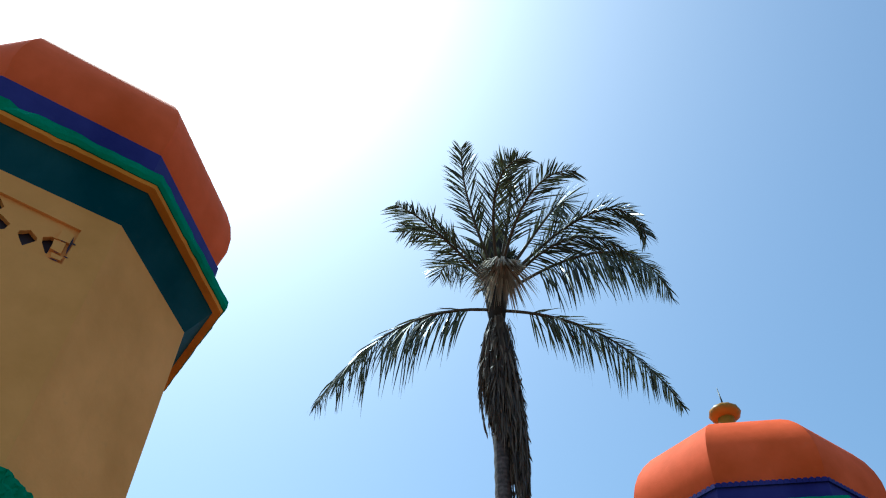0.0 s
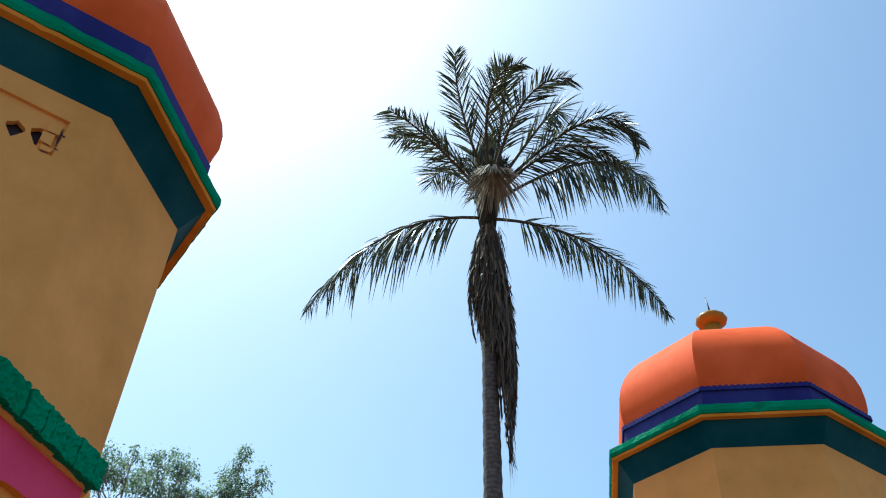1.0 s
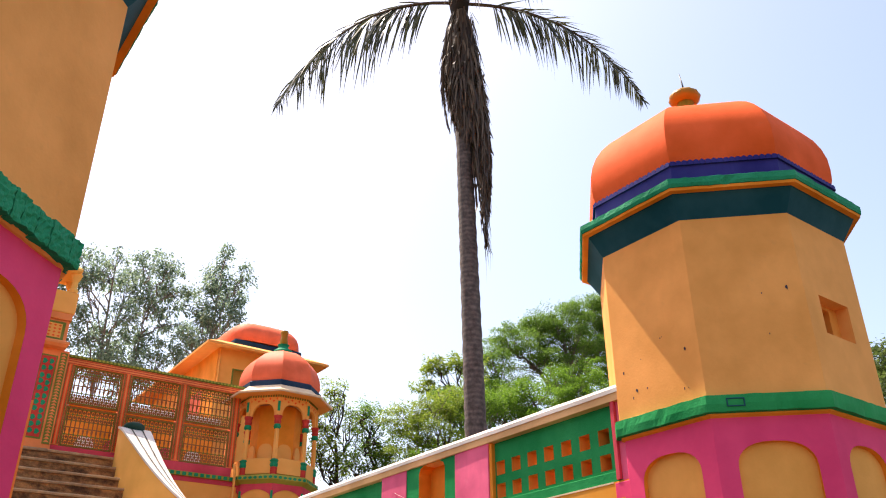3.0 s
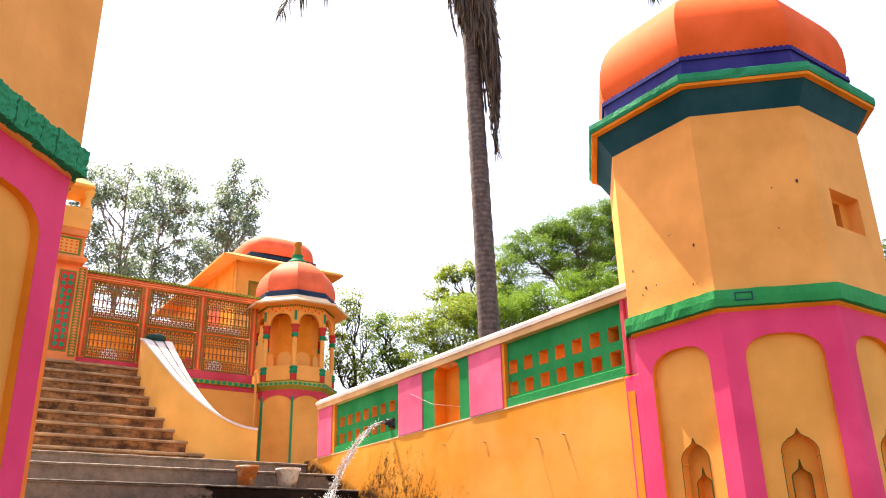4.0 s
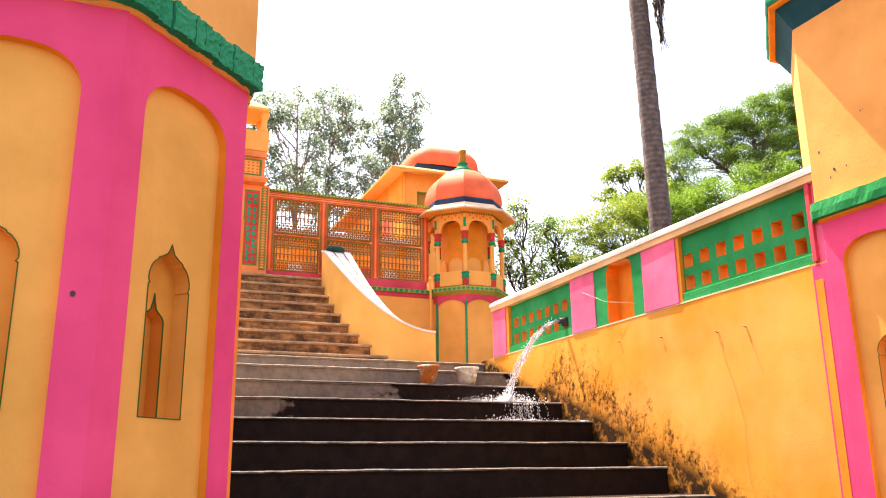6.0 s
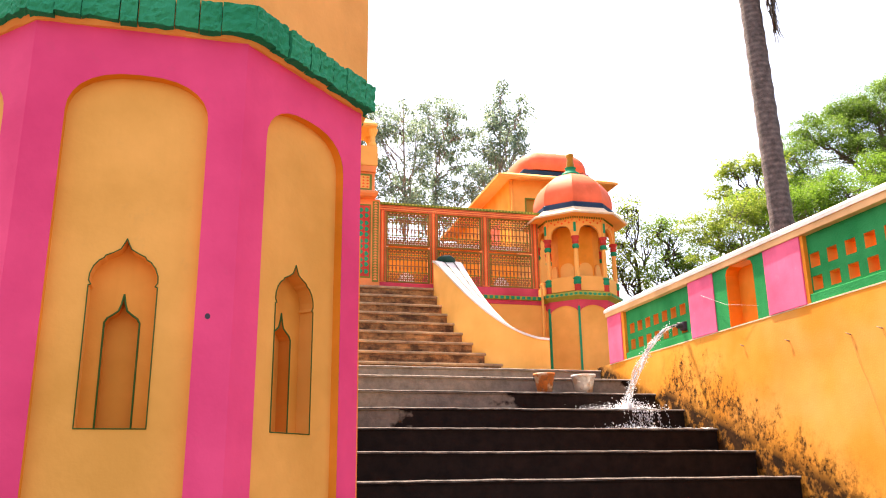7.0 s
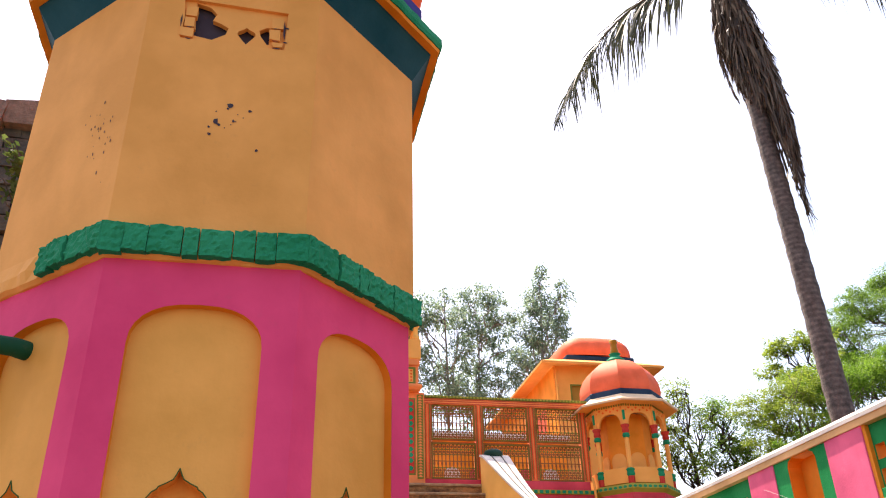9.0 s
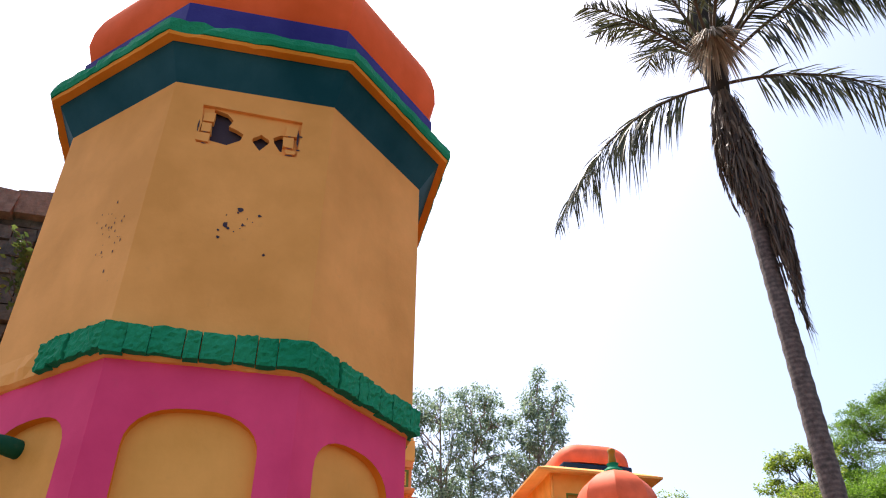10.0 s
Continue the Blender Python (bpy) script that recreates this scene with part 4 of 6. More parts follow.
# ------------------------------------------------------------------ painted gate
def gate():
    Y = 15.72
    g = tagged(new("gate_screen"), "coral painted pierced stone screen with stencilled borders beside the gate", "screen", kind="structure")
    bm = bmesh.new()
    box(bm, 2.45, 6.6, Y - 0.12, Y + 0.3, 3.2, 5.06)
    part("screen_base", bm, CREAM, g)
    part("ledge", new_box(2.45, 6.1, Y - 0.17, Y + 0.3, 5.06, 5.14, bevel=0.006), LIME_PAINT, g)
    part("base_band", new_box(2.45, 6.3, Y - 0.13, Y + 0.2, 4.97, 5.06, bevel=0.004), PINKRED, g)
    part("kerb", new_box(2.62, 6.0, Y - 0.09, Y + 0.12, 5.14, 5.32, bevel=0.006), PINKRED, g)
    top, bot = 6.93, 5.33
    posts = (2.74, 3.79, 4.89, 5.98)
    for x in posts:
        part("screen_post", new_box(x - 0.075, x + 0.075, Y - 0.06, Y + 0.1, bot, top - 0.10, bevel=0.006), CORAL, g)
        bm = bmesh.new()
        for u in (-0.05, 0.05):
            box(bm, x + u - 0.006, x + u + 0.006, Y - 0.066, Y - 0.058, bot + 0.02, top - 0.12)
        part("post_line", bm, OLIVE, g)
        bm = bmesh.new()
        for u in (-0.066, -0.036, 0.036, 0.066):
            box(bm, x + u - 0.0035, x + u + 0.0035, Y - 0.0665, Y - 0.058, bot + 0.02, top - 0.12)
        part("post_line", bm, CAPRED, g, "dark red pinstripe")
        bm = bmesh.new()
        for u in (-0.022, 0.022):
            box(bm, x + u - 0.007, x + u + 0.007, Y - 0.067, Y - 0.058, bot + 0.02, top - 0.12)
        part("post_line", bm, RED, g)
    part("top_rail", new_box(2.62, 6.08, Y - 0.07, Y + 0.1, top - 0.12, top, bevel=0.008), CORAL, g)
    bm = bmesh.new()
    for zz in (top - 0.105, top - 0.06, top - 0.022):
        box(bm, 2.63, 6.07, Y - 0.077, Y - 0.069, zz - 0.005, zz + 0.005)
    part("rail_line", bm, CAPRED, g, "dark red pinstripes")
    part("top_trim", new_box(2.60, 6.1, Y - 0.10, Y + 0.13, top, top + 0.05, bevel=0.006), OLIVE, g)
    bm = bmesh.new()
    x = 2.64
    while x < 5.95:
        box(bm, x, x + 0.035, Y - 0.107, Y - 0.098, top + 0.008, top + 0.042)
        x += 0.07
    tagged(part("trim_stencil", bm, LIME_PAINT, g), kind="stuff")
    bm = bmesh.new()
    x = 2.5
    while x < 6.05:
        box(bm, x, x + 0.07, Y - 0.178, Y - 0.168, 5.07, 5.13, bevel=0.0)
        x += 0.115
    tagged(part("petal_border", bm, GREEN, g), kind="stuff")
    for a, b in zip(posts, posts[1:]):
        x0, x1 = a + 0.075, b - 0.075
        for z0, z1 in ((5.36, 6.02), (6.12, 6.79)):
            frame = 0.03
            bm = bmesh.new()
            plate(bm, [(x0, z0 - 0.04), (x1, z0 - 0.04), (x1, z1 + 0.03), (x0, z1 + 0.03)], [[(x0 + frame, z0), (x1 - frame, z0), (x1 - frame, z1), (x0 + frame, z1)]], Y - 0.03, 0.08)
            part("panel_frame", bm, CORAL, g)
            bm = bmesh.new()
            for q, lw in ((0.0, 0.010), (-0.022, 0.006)):
                outline(bm, [(x0 + frame + q, z0 + q), (x1 - frame - q, z0 + q), (x1 - frame - q, z1 - q), (x0 + frame + q, z1 - q)], Y - 0.032, lw)
            part("frame_line", bm, OLIVE, g)
            bm = bmesh.new()
            for q, lw in ((-0.011, 0.004), (-0.034, 0.004)):
                outline(bm, [(x0 + frame + q, z0 + q), (x1 - frame - q, z0 + q), (x1 - frame - q, z1 - q), (x0 + frame + q, z1 - q)], Y - 0.033, lw)
            part("frame_line", bm, CAPRED, g, "dark red pinstripe")
            # pierced work: a mesh of balusters with bulbs, and dense borders at head and foot
            nb = 11
            bm = bmesh.new()
            for i in range(nb):
                u = x0 + frame + (x1 - x0 - 2 * frame) * (i + 0.5) / nb
                prof = []
                nz = 14
                for q in range(nz + 1):
                    z = z0 + (z1 - z0) * q / nz
                    prof.append((0.010 + 0.010 * (1 if q % 4 == 2 else 0), z))
                rings = loft(bm, prof, n=6, turn=0, sharp=False, cap=(False, False))
                for r in rings:
                    for v in r:
                        v.co += Vector((u, Y + 0.01, 0))
            for zz in (z0 + 0.10, z0 + 0.20, z1 - 0.20, z1 - 0.10, (z0 + z1) / 2):
                box(bm, x0 + frame, x1 - frame, Y, Y + 0.02, zz - 0.007, zz + 0.007)
            for zz in (z0 + 0.05, z0 + 0.15, z1 - 0.15, z1 - 0.05):
                for i in range(nb + 1):
                    u = x0 + frame + (x1 - x0 - 2 * frame) * i / nb
                    c = [(u, zz - 0.035), (u + 0.03, zz), (u, zz + 0.035), (u - 0.03, zz)]
                    bm.faces.new([bm.verts.new((p, Y + 0.004, r)) for p, r in c])
            part("jali_work", bm, JALI, g)
            bm = bmesh.new()
            for zz in (z0 + 0.10, z0 + 0.20, z1 - 0.20, z1 - 0.10):
                for i in range(nb):
                    u = x0 + frame + (x1 - x0 - 2 * frame) * (i + 0.5) / nb
                    c = [(u, zz - 0.028), (u + 0.022, zz), (u, zz + 0.028), (u - 0.022, zz)]
                    bm.faces.new([bm.verts.new((p, Y - 0.004, r)) for p, r in c])
            tagged(part("stencil_dot_row", bm, OLIVE, g), kind="stuff")
    # gate pier with floral panels and a small kiosk
    p = thing("gate_pier", pose(2.2, Y, 0), "painted gate pier with green leaf panels under a kiosk", "pillar")
    part("shaft", new_box(-0.5, 0.47, -0.16, 0.3, 3.2, 7.0, bevel=0.01), CORAL, p)
    part("edge_strip", new_box(0.32, 0.44, -0.175, -0.155, 5.3, 6.95), OLIVE, p)
    bm = bmesh.new()
    for i in range(30):
        z = 5.33 + i * 0.054
        c = [(0.33, z), (0.43, z), (0.38, z + 0.045)]
        bm.faces.new([bm.verts.new((a, -0.179, b)) for a, b in c])
    tagged(part("edge_stencil", bm, CORAL, p), kind="stuff")
    part("leaf_panel", new_box(0.02, 0.26, -0.172, -0.15, 5.4, 6.85), CAPRED, p)
    part("leaf_panel_border", new_box(-0.005, 0.285, -0.166, -0.15, 5.37, 6.88), OLIVE, p)
    rnd = random.Random(9)
    bm = bmesh.new()
    for i in range(11):
        z = 5.5 + i * 0.125
        for s in (-1, 1):
            cx_, cz_ = 0.14 + s * 0.055, z + rnd.uniform(-0.02, 0.02)
            pts = [(cx_ + 0.05 * math.cos(a) * (0.8 + 0.2 * math.cos(3 * a)), cz_ + 0.05 * math.sin(a)) for a in [2 * math.pi * q / 10 for q in range(10)]]
            bm.faces.new([bm.verts.new((u, -0.176, v)) for u, v in pts])
    tagged(part("painted_leaf_scroll", bm, GREEN, p), kind="stuff")
    part("cap", lofted([(0.58, 7.0), (0.64, 7.05), (0.64, 7.09), (0.55, 7.13)], n=4, turn=45), CORAL, p, at=pose(-0.06, 0.07, 0))
    part("cap_block", new_box(-0.46, 0.35, -0.2, 0.3, 7.12, 7.55, bevel=0.01), CORAL, p)
    part("stencil_border", new_box(-0.40, 0.29, -0.208, -0.19, 7.16, 7.51), OLIVE, p)
    part("stencil_block", new_box(-0.35, 0.24, -0.214, -0.19, 7.20, 7.47), CREAM, p)
    bm = bmesh.new()
    for i in range(7):
        for j in range(4):
            u, z = -0.31 + i * 0.085, 7.235 + j * 0.066
            bm.faces.new([bm.verts.new((u + a, -0.218, z + b)) for a, b in ((-0.03, 0), (0, -0.022), (0.03, 0), (0, 0.022))])
    tagged(part("red_stencil", bm, RED, p), kind="stuff")
    part("upper_cap", new_box(-0.46, 0.37, -0.24, 0.34, 7.55, 7.68, bevel=0.012), CORAL, p)
    part("kiosk_drum", new_box(-0.4, 0.4, -0.25, 0.35, 7.68, 8.12, bevel=0.03), CREAM, p)
    for u in (-0.36, 0.28):
        for v in (-0.22, 0.22):
            part("kiosk_post", lofted([(0.075, 8.12), (0.085, 8.17), (0.055, 8.22), (0.05, 8.34), (0.085, 8.42), (0.11, 8.50)], n=12, turn=0), WING, p, "amber waisted post", at=pose(u + 0.02, v + 0.05, 0))
    part("kiosk_roof", lofted([(0.50, 8.49), (0.56, 8.52), (0.55, 8.57), (0.4, 8.68), (0.2, 8.78), (0.05, 8.84)], n=4, turn=45), WING, p, "amber kiosk roof", at=pose(-0.03, 0.05, 0))


LIME_PAINT = paint("yellow_green_stencil_paint", (0.36, 0.34, 0.05), dirt_amount=0.3)


# ------------------------------------------------------------------ octagonal pavilion
def pavilion():
    cx, cy = 6.90, 15.72
    t = thing("pavilion", pose(cx, cy, 0), "small octagonal pavilion turret with a red dome and painted columns", "pavilion")
    R = 0.86
    part("turret_base", lofted([(R - 0.04, 3.2), (R - 0.04, 5.0)]), PANEL_YELLOW, t)
    for k in range(8):
        a = radians(22.5 + 45 * k)
        part("green_strip", new_box(-0.022, 0.022, -0.018, 0.02, 3.2, 4.86), GREEN, t, at=pose((R - 0.035) * math.cos(a), (R - 0.035) * math.sin(a), 0, 0, 0, math.degrees(a) + 90))
        # pink spandrel with a pointed-arch lower edge on each face
        half = (R - 0.03) * math.sin(radians(22.5))
        ap = (R - 0.03) * math.cos(radians(22.5))
        top = [(half, 5.0), (-half, 5.0)]
        low = [(-half + 2 * half * q / 12, 4.72 + 0.17 * math.sin(math.pi * q / 12) ** 0.6) for q in range(13)]
        bm = bmesh.new()
        v, e = loop_edges(bm, [(u, -ap - 0.004, z) for u, z in low + top])
        bmesh.ops.triangle_fill(bm, use_beauty=True, edges=e)
        part("spandrel", bm, PINKRED, t, at=pose(0, 0, 0, 0, 0, 45 * k))
    part("ledge", lofted([(R - 0.03, 4.99), (R + 0.04, 5.04), (R + 0.07, 5.06), (R + 0.07, 5.13), (R + 0.02, 5.16), (R - 0.1, 5.18)]), LIME_PAINT, t, "green stencilled ledge")
    for k in range(8):
        bm = bmesh.new()
        half = (R + 0.07) * math.sin(radians(22.5))
        ap = (R + 0.07) * math.cos(radians(22.5))
        for q in range(7):
            u = -half + 2 * half * (q + 0.5) / 7
            pts = [(u + 0.040 * math.cos(b), 5.095 + 0.027 * math.sin(b)) for b in [2 * math.pi * j / 8 for j in range(8)]]
            bm.faces.new([bm.verts.new((a, -ap - 0.003, z)) for a, z in pts])
        tagged(part("petal_border", bm, GREEN, t, at=pose(0, 0, 0, 0, 0, 45 * k)), kind="stuff")
    # low parapet slabs between the columns
    for k in range(8):
        half = (R - 0.02) * math.sin(radians(22.5)) - 0.07
        ap = (R - 0.04) * math.cos(radians(22.5))
        part("parapet_slab", new_box(-half, half, -ap - 0.02, -ap + 0.05, 5.18, 5.48, bevel=0.006), CREAM, t, at=pose(0, 0, 0, 0, 0, 45 * k))
    # inner core wall with arched openings seen between the columns; its deeper orange paints in the interior shade
    rc = 0.50
    for k in range(8):
        half = rc * math.sin(radians(22.5))
        ap = rc * math.cos(radians(22.5))
        bm = bmesh.new()
        hole = arch(half * 0.78, 5.2, 5.66, 0.17, 10)
        plate(bm, [(-half, 5.18), (half, 5.18), (half, 6.62), (-half, 6.62)], [], -ap, 0.0)
        # Added wall fills the open interior; deeper orange stands for its shade.
        part("interior_shade_wall", bm, FASCIA, t, at=pose(0, 0, 0, 0, 0, 45 * k))
        bm = bmesh.new()
        v, e = loop_edges(bm, [(u, -ap - 0.035, z) for u, z in hole])
        bmesh.ops.triangle_fill(bm, use_beauty=True, edges=e)
        r = bmesh.ops.extrude_face_region(bm, geom=list(bm.faces))
        bmesh.ops.translate(bm, verts=[x for x in r["geom"] if isinstance(x, bmesh.types.BMVert)], vec=(0, 0.03, 0))
        part("arched_slab", bm, CREAM, t, at=pose(0, 0, 0, 0, 0, 45 * k))
    part("interior_shade_back", lofted([(0.34, 5.18), (0.34, 6.6)]), FASCIA, t)
    for k in range(8):
        a = radians(22.5 + 45 * k)
        m = pose((R - 0.06) * math.cos(a), (R - 0.06) * math.sin(a), 0, 0, 0, math.degrees(a))
        col = part("column", lofted([(0.07, 5.16), (0.07, 5.3)], n=8), CAPRED, t, at=m)
        part("column_foot", lofted([(0.07, 5.30), (0.082, 5.34), (0.072, 5.40), (0.09, 5.43), (0.055, 5.46)], n=10), GREEN, col, "green leaf-carved foot")
        part("column_shaft", lofted([(0.05, 5.45), (0.048, 5.9), (0.044, 6.06)], n=8), CREAM, col)
        part("column_collar", lofted([(0.056, 6.05), (0.075, 6.09), (0.06, 6.14)], n=10), GREEN, col)
        part("column_capital", lofted([(0.05, 6.14), (0.07, 6.18), (0.062, 6.24), (0.085, 6.29), (0.085, 6.31)], n=10), CAPRED, col)
        part("bracket", new_box(-0.02, 0.045, -0.04, 0.04, 6.31, 6.66, bevel=0.008), CREAM, col)
        part("bracket_line", new_box(0.04, 0.056, -0.026, 0.026, 6.40, 6.60), GREEN, col)
    for k in range(8):
        half = (R - 0.02) * math.sin(radians(22.5))
        ap = (R - 0.05) * math.cos(radians(22.5))
        bm = bmesh.new()
        outer = [(-half, 6.30), (-half * 0.72, 6.30)] + [p for p in arch(half * 0.72, 6.2, 6.30, 0.27, 14)[2:]][::-1][1:-1] + [(half * 0.72, 6.30), (half, 6.30), (half, 6.74), (-half, 6.74)]
        v, e = loop_edges(bm, [(u, -ap - 0.01, z) for u, z in outer])
        bmesh.ops.triangle_fill(bm, use_beauty=True, edges=e)
        r = bmesh.ops.extrude_face_region(bm, geom=list(bm.faces))
        bmesh.ops.translate(bm, verts=[x for x in r["geom"] if isinstance(x, bmesh.types.BMVert)], vec=(0, 0.06, 0))
        part("arch", bm, CREAM, t, at=pose(0, 0, 0, 0, 0, 45 * k))
        bm = bmesh.new()
        for q in range(8):
            u = -half * 0.85 + half * 1.7 * q / 7
            s = 0.022
            zc = 6.635 + (0.022 if q % 2 else -0.022)
            pts = [(u + s * math.cos(b) * (1 + 0.4 * math.cos(4 * b)), zc + s * math.sin(b) * (1 + 0.4 * math.cos(4 * b))) for b in [2 * math.pi * j / 12 for j in range(12)]]
            bm.faces.new([bm.verts.new((a, -ap - 0.014, z)) for a, z in pts])
        tagged(part("painted_flower_band", bm, RED, t, at=pose(0, 0, 0, 0, 0, 45 * k)), kind="stuff")
        bm = bmesh.new()
        for q in range(12):
            u = -half + 2 * half * (q + 0.5) / 12
            box(bm, u - 0.014, u + 0.014, -ap - 0.018, -ap - 0.008, 6.695, 6.735)
        tagged(part("dentil_course", bm, OLIVE, t, at=pose(0, 0, 0, 0, 0, 45 * k)), kind="stuff")
    part("chajja", lofted([(R - 0.1, 6.78), (R - 0.03, 6.76), (1.13, 6.73), (1.14, 6.765), (0.98, 6.83), (R + 0.02, 6.93), (0.7, 6.95)]), PALE, t, "pale sloping stone eave")
    part("chajja_soffit", lofted([(R - 0.06, 6.74), (1.10, 6.722), (1.10, 6.73), (R - 0.06, 6.755)], cap=(False, False)), CREAM, t)
    part("drum", lofted([(0.84, 6.90), (0.87, 6.94), (0.87, 7.03), (0.83, 7.06)]), NAVY, t)
    part("dome", lofted([(0.82, 7.04), (0.845, 7.13), (0.84, 7.25), (0.81, 7.38), (0.75, 7.51), (0.65, 7.63), (0.52, 7.74), (0.37, 7.83), (0.21, 7.89), (0.1, 7.91)], smooth=True), CORALRED, t, "ribbed coral-red dome")
    part("dome_foot", lofted([(0.24, 7.86), (0.2, 7.94), (0.12, 8.0), (0.10, 8.06), (0.13, 8.08)], n=16, sharp=False), GREEN, t, "green petal foot of the finial")
    part("finial", lofted([(0.075, 8.06), (0.09, 8.14), (0.07, 8.24), (0.07, 8.32), (0.085, 8.34), (0.085, 8.40), (0.04, 8.41)], n=16, sharp=False), GOLD, t)
    # rain pipe beside the turret
    bm = bmesh.new()
    tube(bm, [(-0.93, -0.30, 5.35), (-0.93, -0.36, 5.2), (-0.93, -0.38, 5.0), (-0.93, -0.36, 4.4), (-0.93, -0.36, 3.3)], [0.025] * 5, 8)
    part("rain_pipe", bm, CREAM, t)
    return t


# ------------------------------------------------------------------ building behind
def building():
    t = thing("palace_wing", pose(6.98, 20.0, 0.12), "orange palace wing with a long red vaulted roof behind the gate", "building")
    W_, D_, H = 2.55, 5.5, 9.25
    bm = bmesh.new()
    plate(bm, [(0, 5.0), (W_, 5.0), (W_, H), (0, H)], [[(0.45, 7.4), (0.80, 7.4), (0.80, 8.75), (0.45, 8.75)], [(1.6, 7.4), (1.95, 7.4), (1.95, 8.75), (1.6, 8.75)]], 0, 0.15)
    part("front_wall", bm, CREAM, t)
    bm = bmesh.new()
    box(bm, 0.0, 0.15, 0.001, D_, 5.0, H)
    box(bm, W_ - 0.15, W_, 0.001, D_, 5.0, H)
    box(bm, 0.15, W_ - 0.15, D_ - 0.15, D_, 5.0, H)
    part("side_wall", bm, FASCIA, t)
    for x in (0.45, 1.6):
        bm = bmesh.new()
        outline(bm, [(x, 7.4), (x + 0.35, 7.4), (x + 0.35, 8.75), (x, 8.75)], -0.004, 0.022)
        win = part("window", bm, OLIVE, t, "narrow olive-framed window")
        part("shutter", new_box(x, x + 0.35, 0.05, 0.08, 7.4, 8.75), GOLD, win, "ochre shutter")
    bm = bmesh.new()
    tube(bm, [(0.05, -0.04, H), (0.05, -0.05, 8.6), (0.06, -0.05, 7.2), (0.06, -0.05, 5.4)], [0.03] * 4, 8)
    part("rain_pipe", bm, CREAM, t)
    for y0, y1 in ((0.9, 1.7), (2.6, 3.3)):
        part("red_panel", new_box(-0.006, 0.02, y0, y1, 7.7, 8.35), CORALRED, t)
    part("roof_slab", new_box(-0.02, W_ + 0.02, -0.02, D_, H, H + 0.2), CREAM, t)
    # sloping eave all round
    bm = bmesh.new()
    inner = [(-0.02, -0.02), (W_ + 0.02, -0.02), (W_ + 0.02, D_), (-0.02, D_)]
    outer = [(-0.45, -0.45), (W_ + 0.45, -0.45), (W_ + 0.45, D_ + 0.45), (-0.45, D_ + 0.45)]
    v = [[bm.verts.new((x, y, z)) for x, y in loop] for loop, z in ((inner, H + 0.02), (outer, H - 0.06), (outer, H), (inner, H + 0.21))]
    for a, b in zip(v, v[1:]):
        for k in range(4):
            bm.faces.new((a[k], a[(k + 1) % 4], b[(k + 1) % 4], b[k]))
    part("eave", bm, BODY, t, "pale sloping eave")
    part("drum", new_box(0.64, W_ + 0.12, 0.62, 3.2, H + 0.2, H + 0.62, bevel=0.05), NAVY, t)
    bm = bmesh.new()
    prev = None
    for s, z in ((1.0, 0.40), (1.02, 0.52), (1.0, 0.66), (0.93, 0.80), (0.80, 0.93), (0.62, 1.03), (0.4, 1.09)):
        hx, hy = 1.08 * (0.35 + 0.65 * s), 1.3 * (0.5 + 0.5 * s)
        c = []
        for k in range(24):
            a = 2 * math.pi * k / 24
            u, w = math.cos(a), math.sin(a)
            c.append(bm.verts.new((W_ / 2 + 0.41 + hx * math.copysign(abs(u) ** 0.45, u), 1.9 + hy * math.copysign(abs(w) ** 0.45, w), H + 0.24 + z * 0.98)))
        if prev:
            for k in range(24):
                bm.faces.new((prev[k], prev[(k + 1) % 24], c[(k + 1) % 24], c[k])).smooth = True
        prev = c
    bm.faces.new(prev)
    part("vaulted_roof", bm, CORALRED, t, "long red vaulted roof")
    for y in (1.0, 1.35):
        part("roof_finial", lofted([(0.08, H + 1.27), (0.06, H + 1.37), (0.1, H + 1.42), (0.03, H + 1.49)], n=10), DARK, t, at=pose(1.45 + (y - 1) * 0.8, y + 0.6, -0.05))
    # lower range seen through the screen
    u = thing("court_range", pose(0, 0, 0), "low orange court building behind the pierced screen", "building")
    part("range_wall", new_box(3.6, 7.0, 19.6, 20.6, 5.0, 7.2), FASCIA, u)
    part("range_roof", new_box(3.4, 7.05, 19.4, 20.7, 7.2, 7.32, bevel=0.02), WHITE, u)
    for i in range(5):
        x = 3.85 + i * 0.62
        bm = bmesh.new()
        v, e = loop_edges(bm, [(x + a + 0.2, 19.594, 5.2 + z) for a, z in arch(0.2, 0, 1.1, 0.22, 10)])
        bmesh.ops.triangle_fill(bm, use_beauty=True, edges=e)
        part("arched_bay", bm, PINKRED if i % 2 else WHITE, u)
    part("gallery_dome", lofted([(0.9, 7.0), (0.92, 7.25), (0.8, 7.55), (0.5, 7.8), (0.15, 7.92)], n=16, sharp=False), PINKRED, u, at=pose(4.2, 23.0, 0))


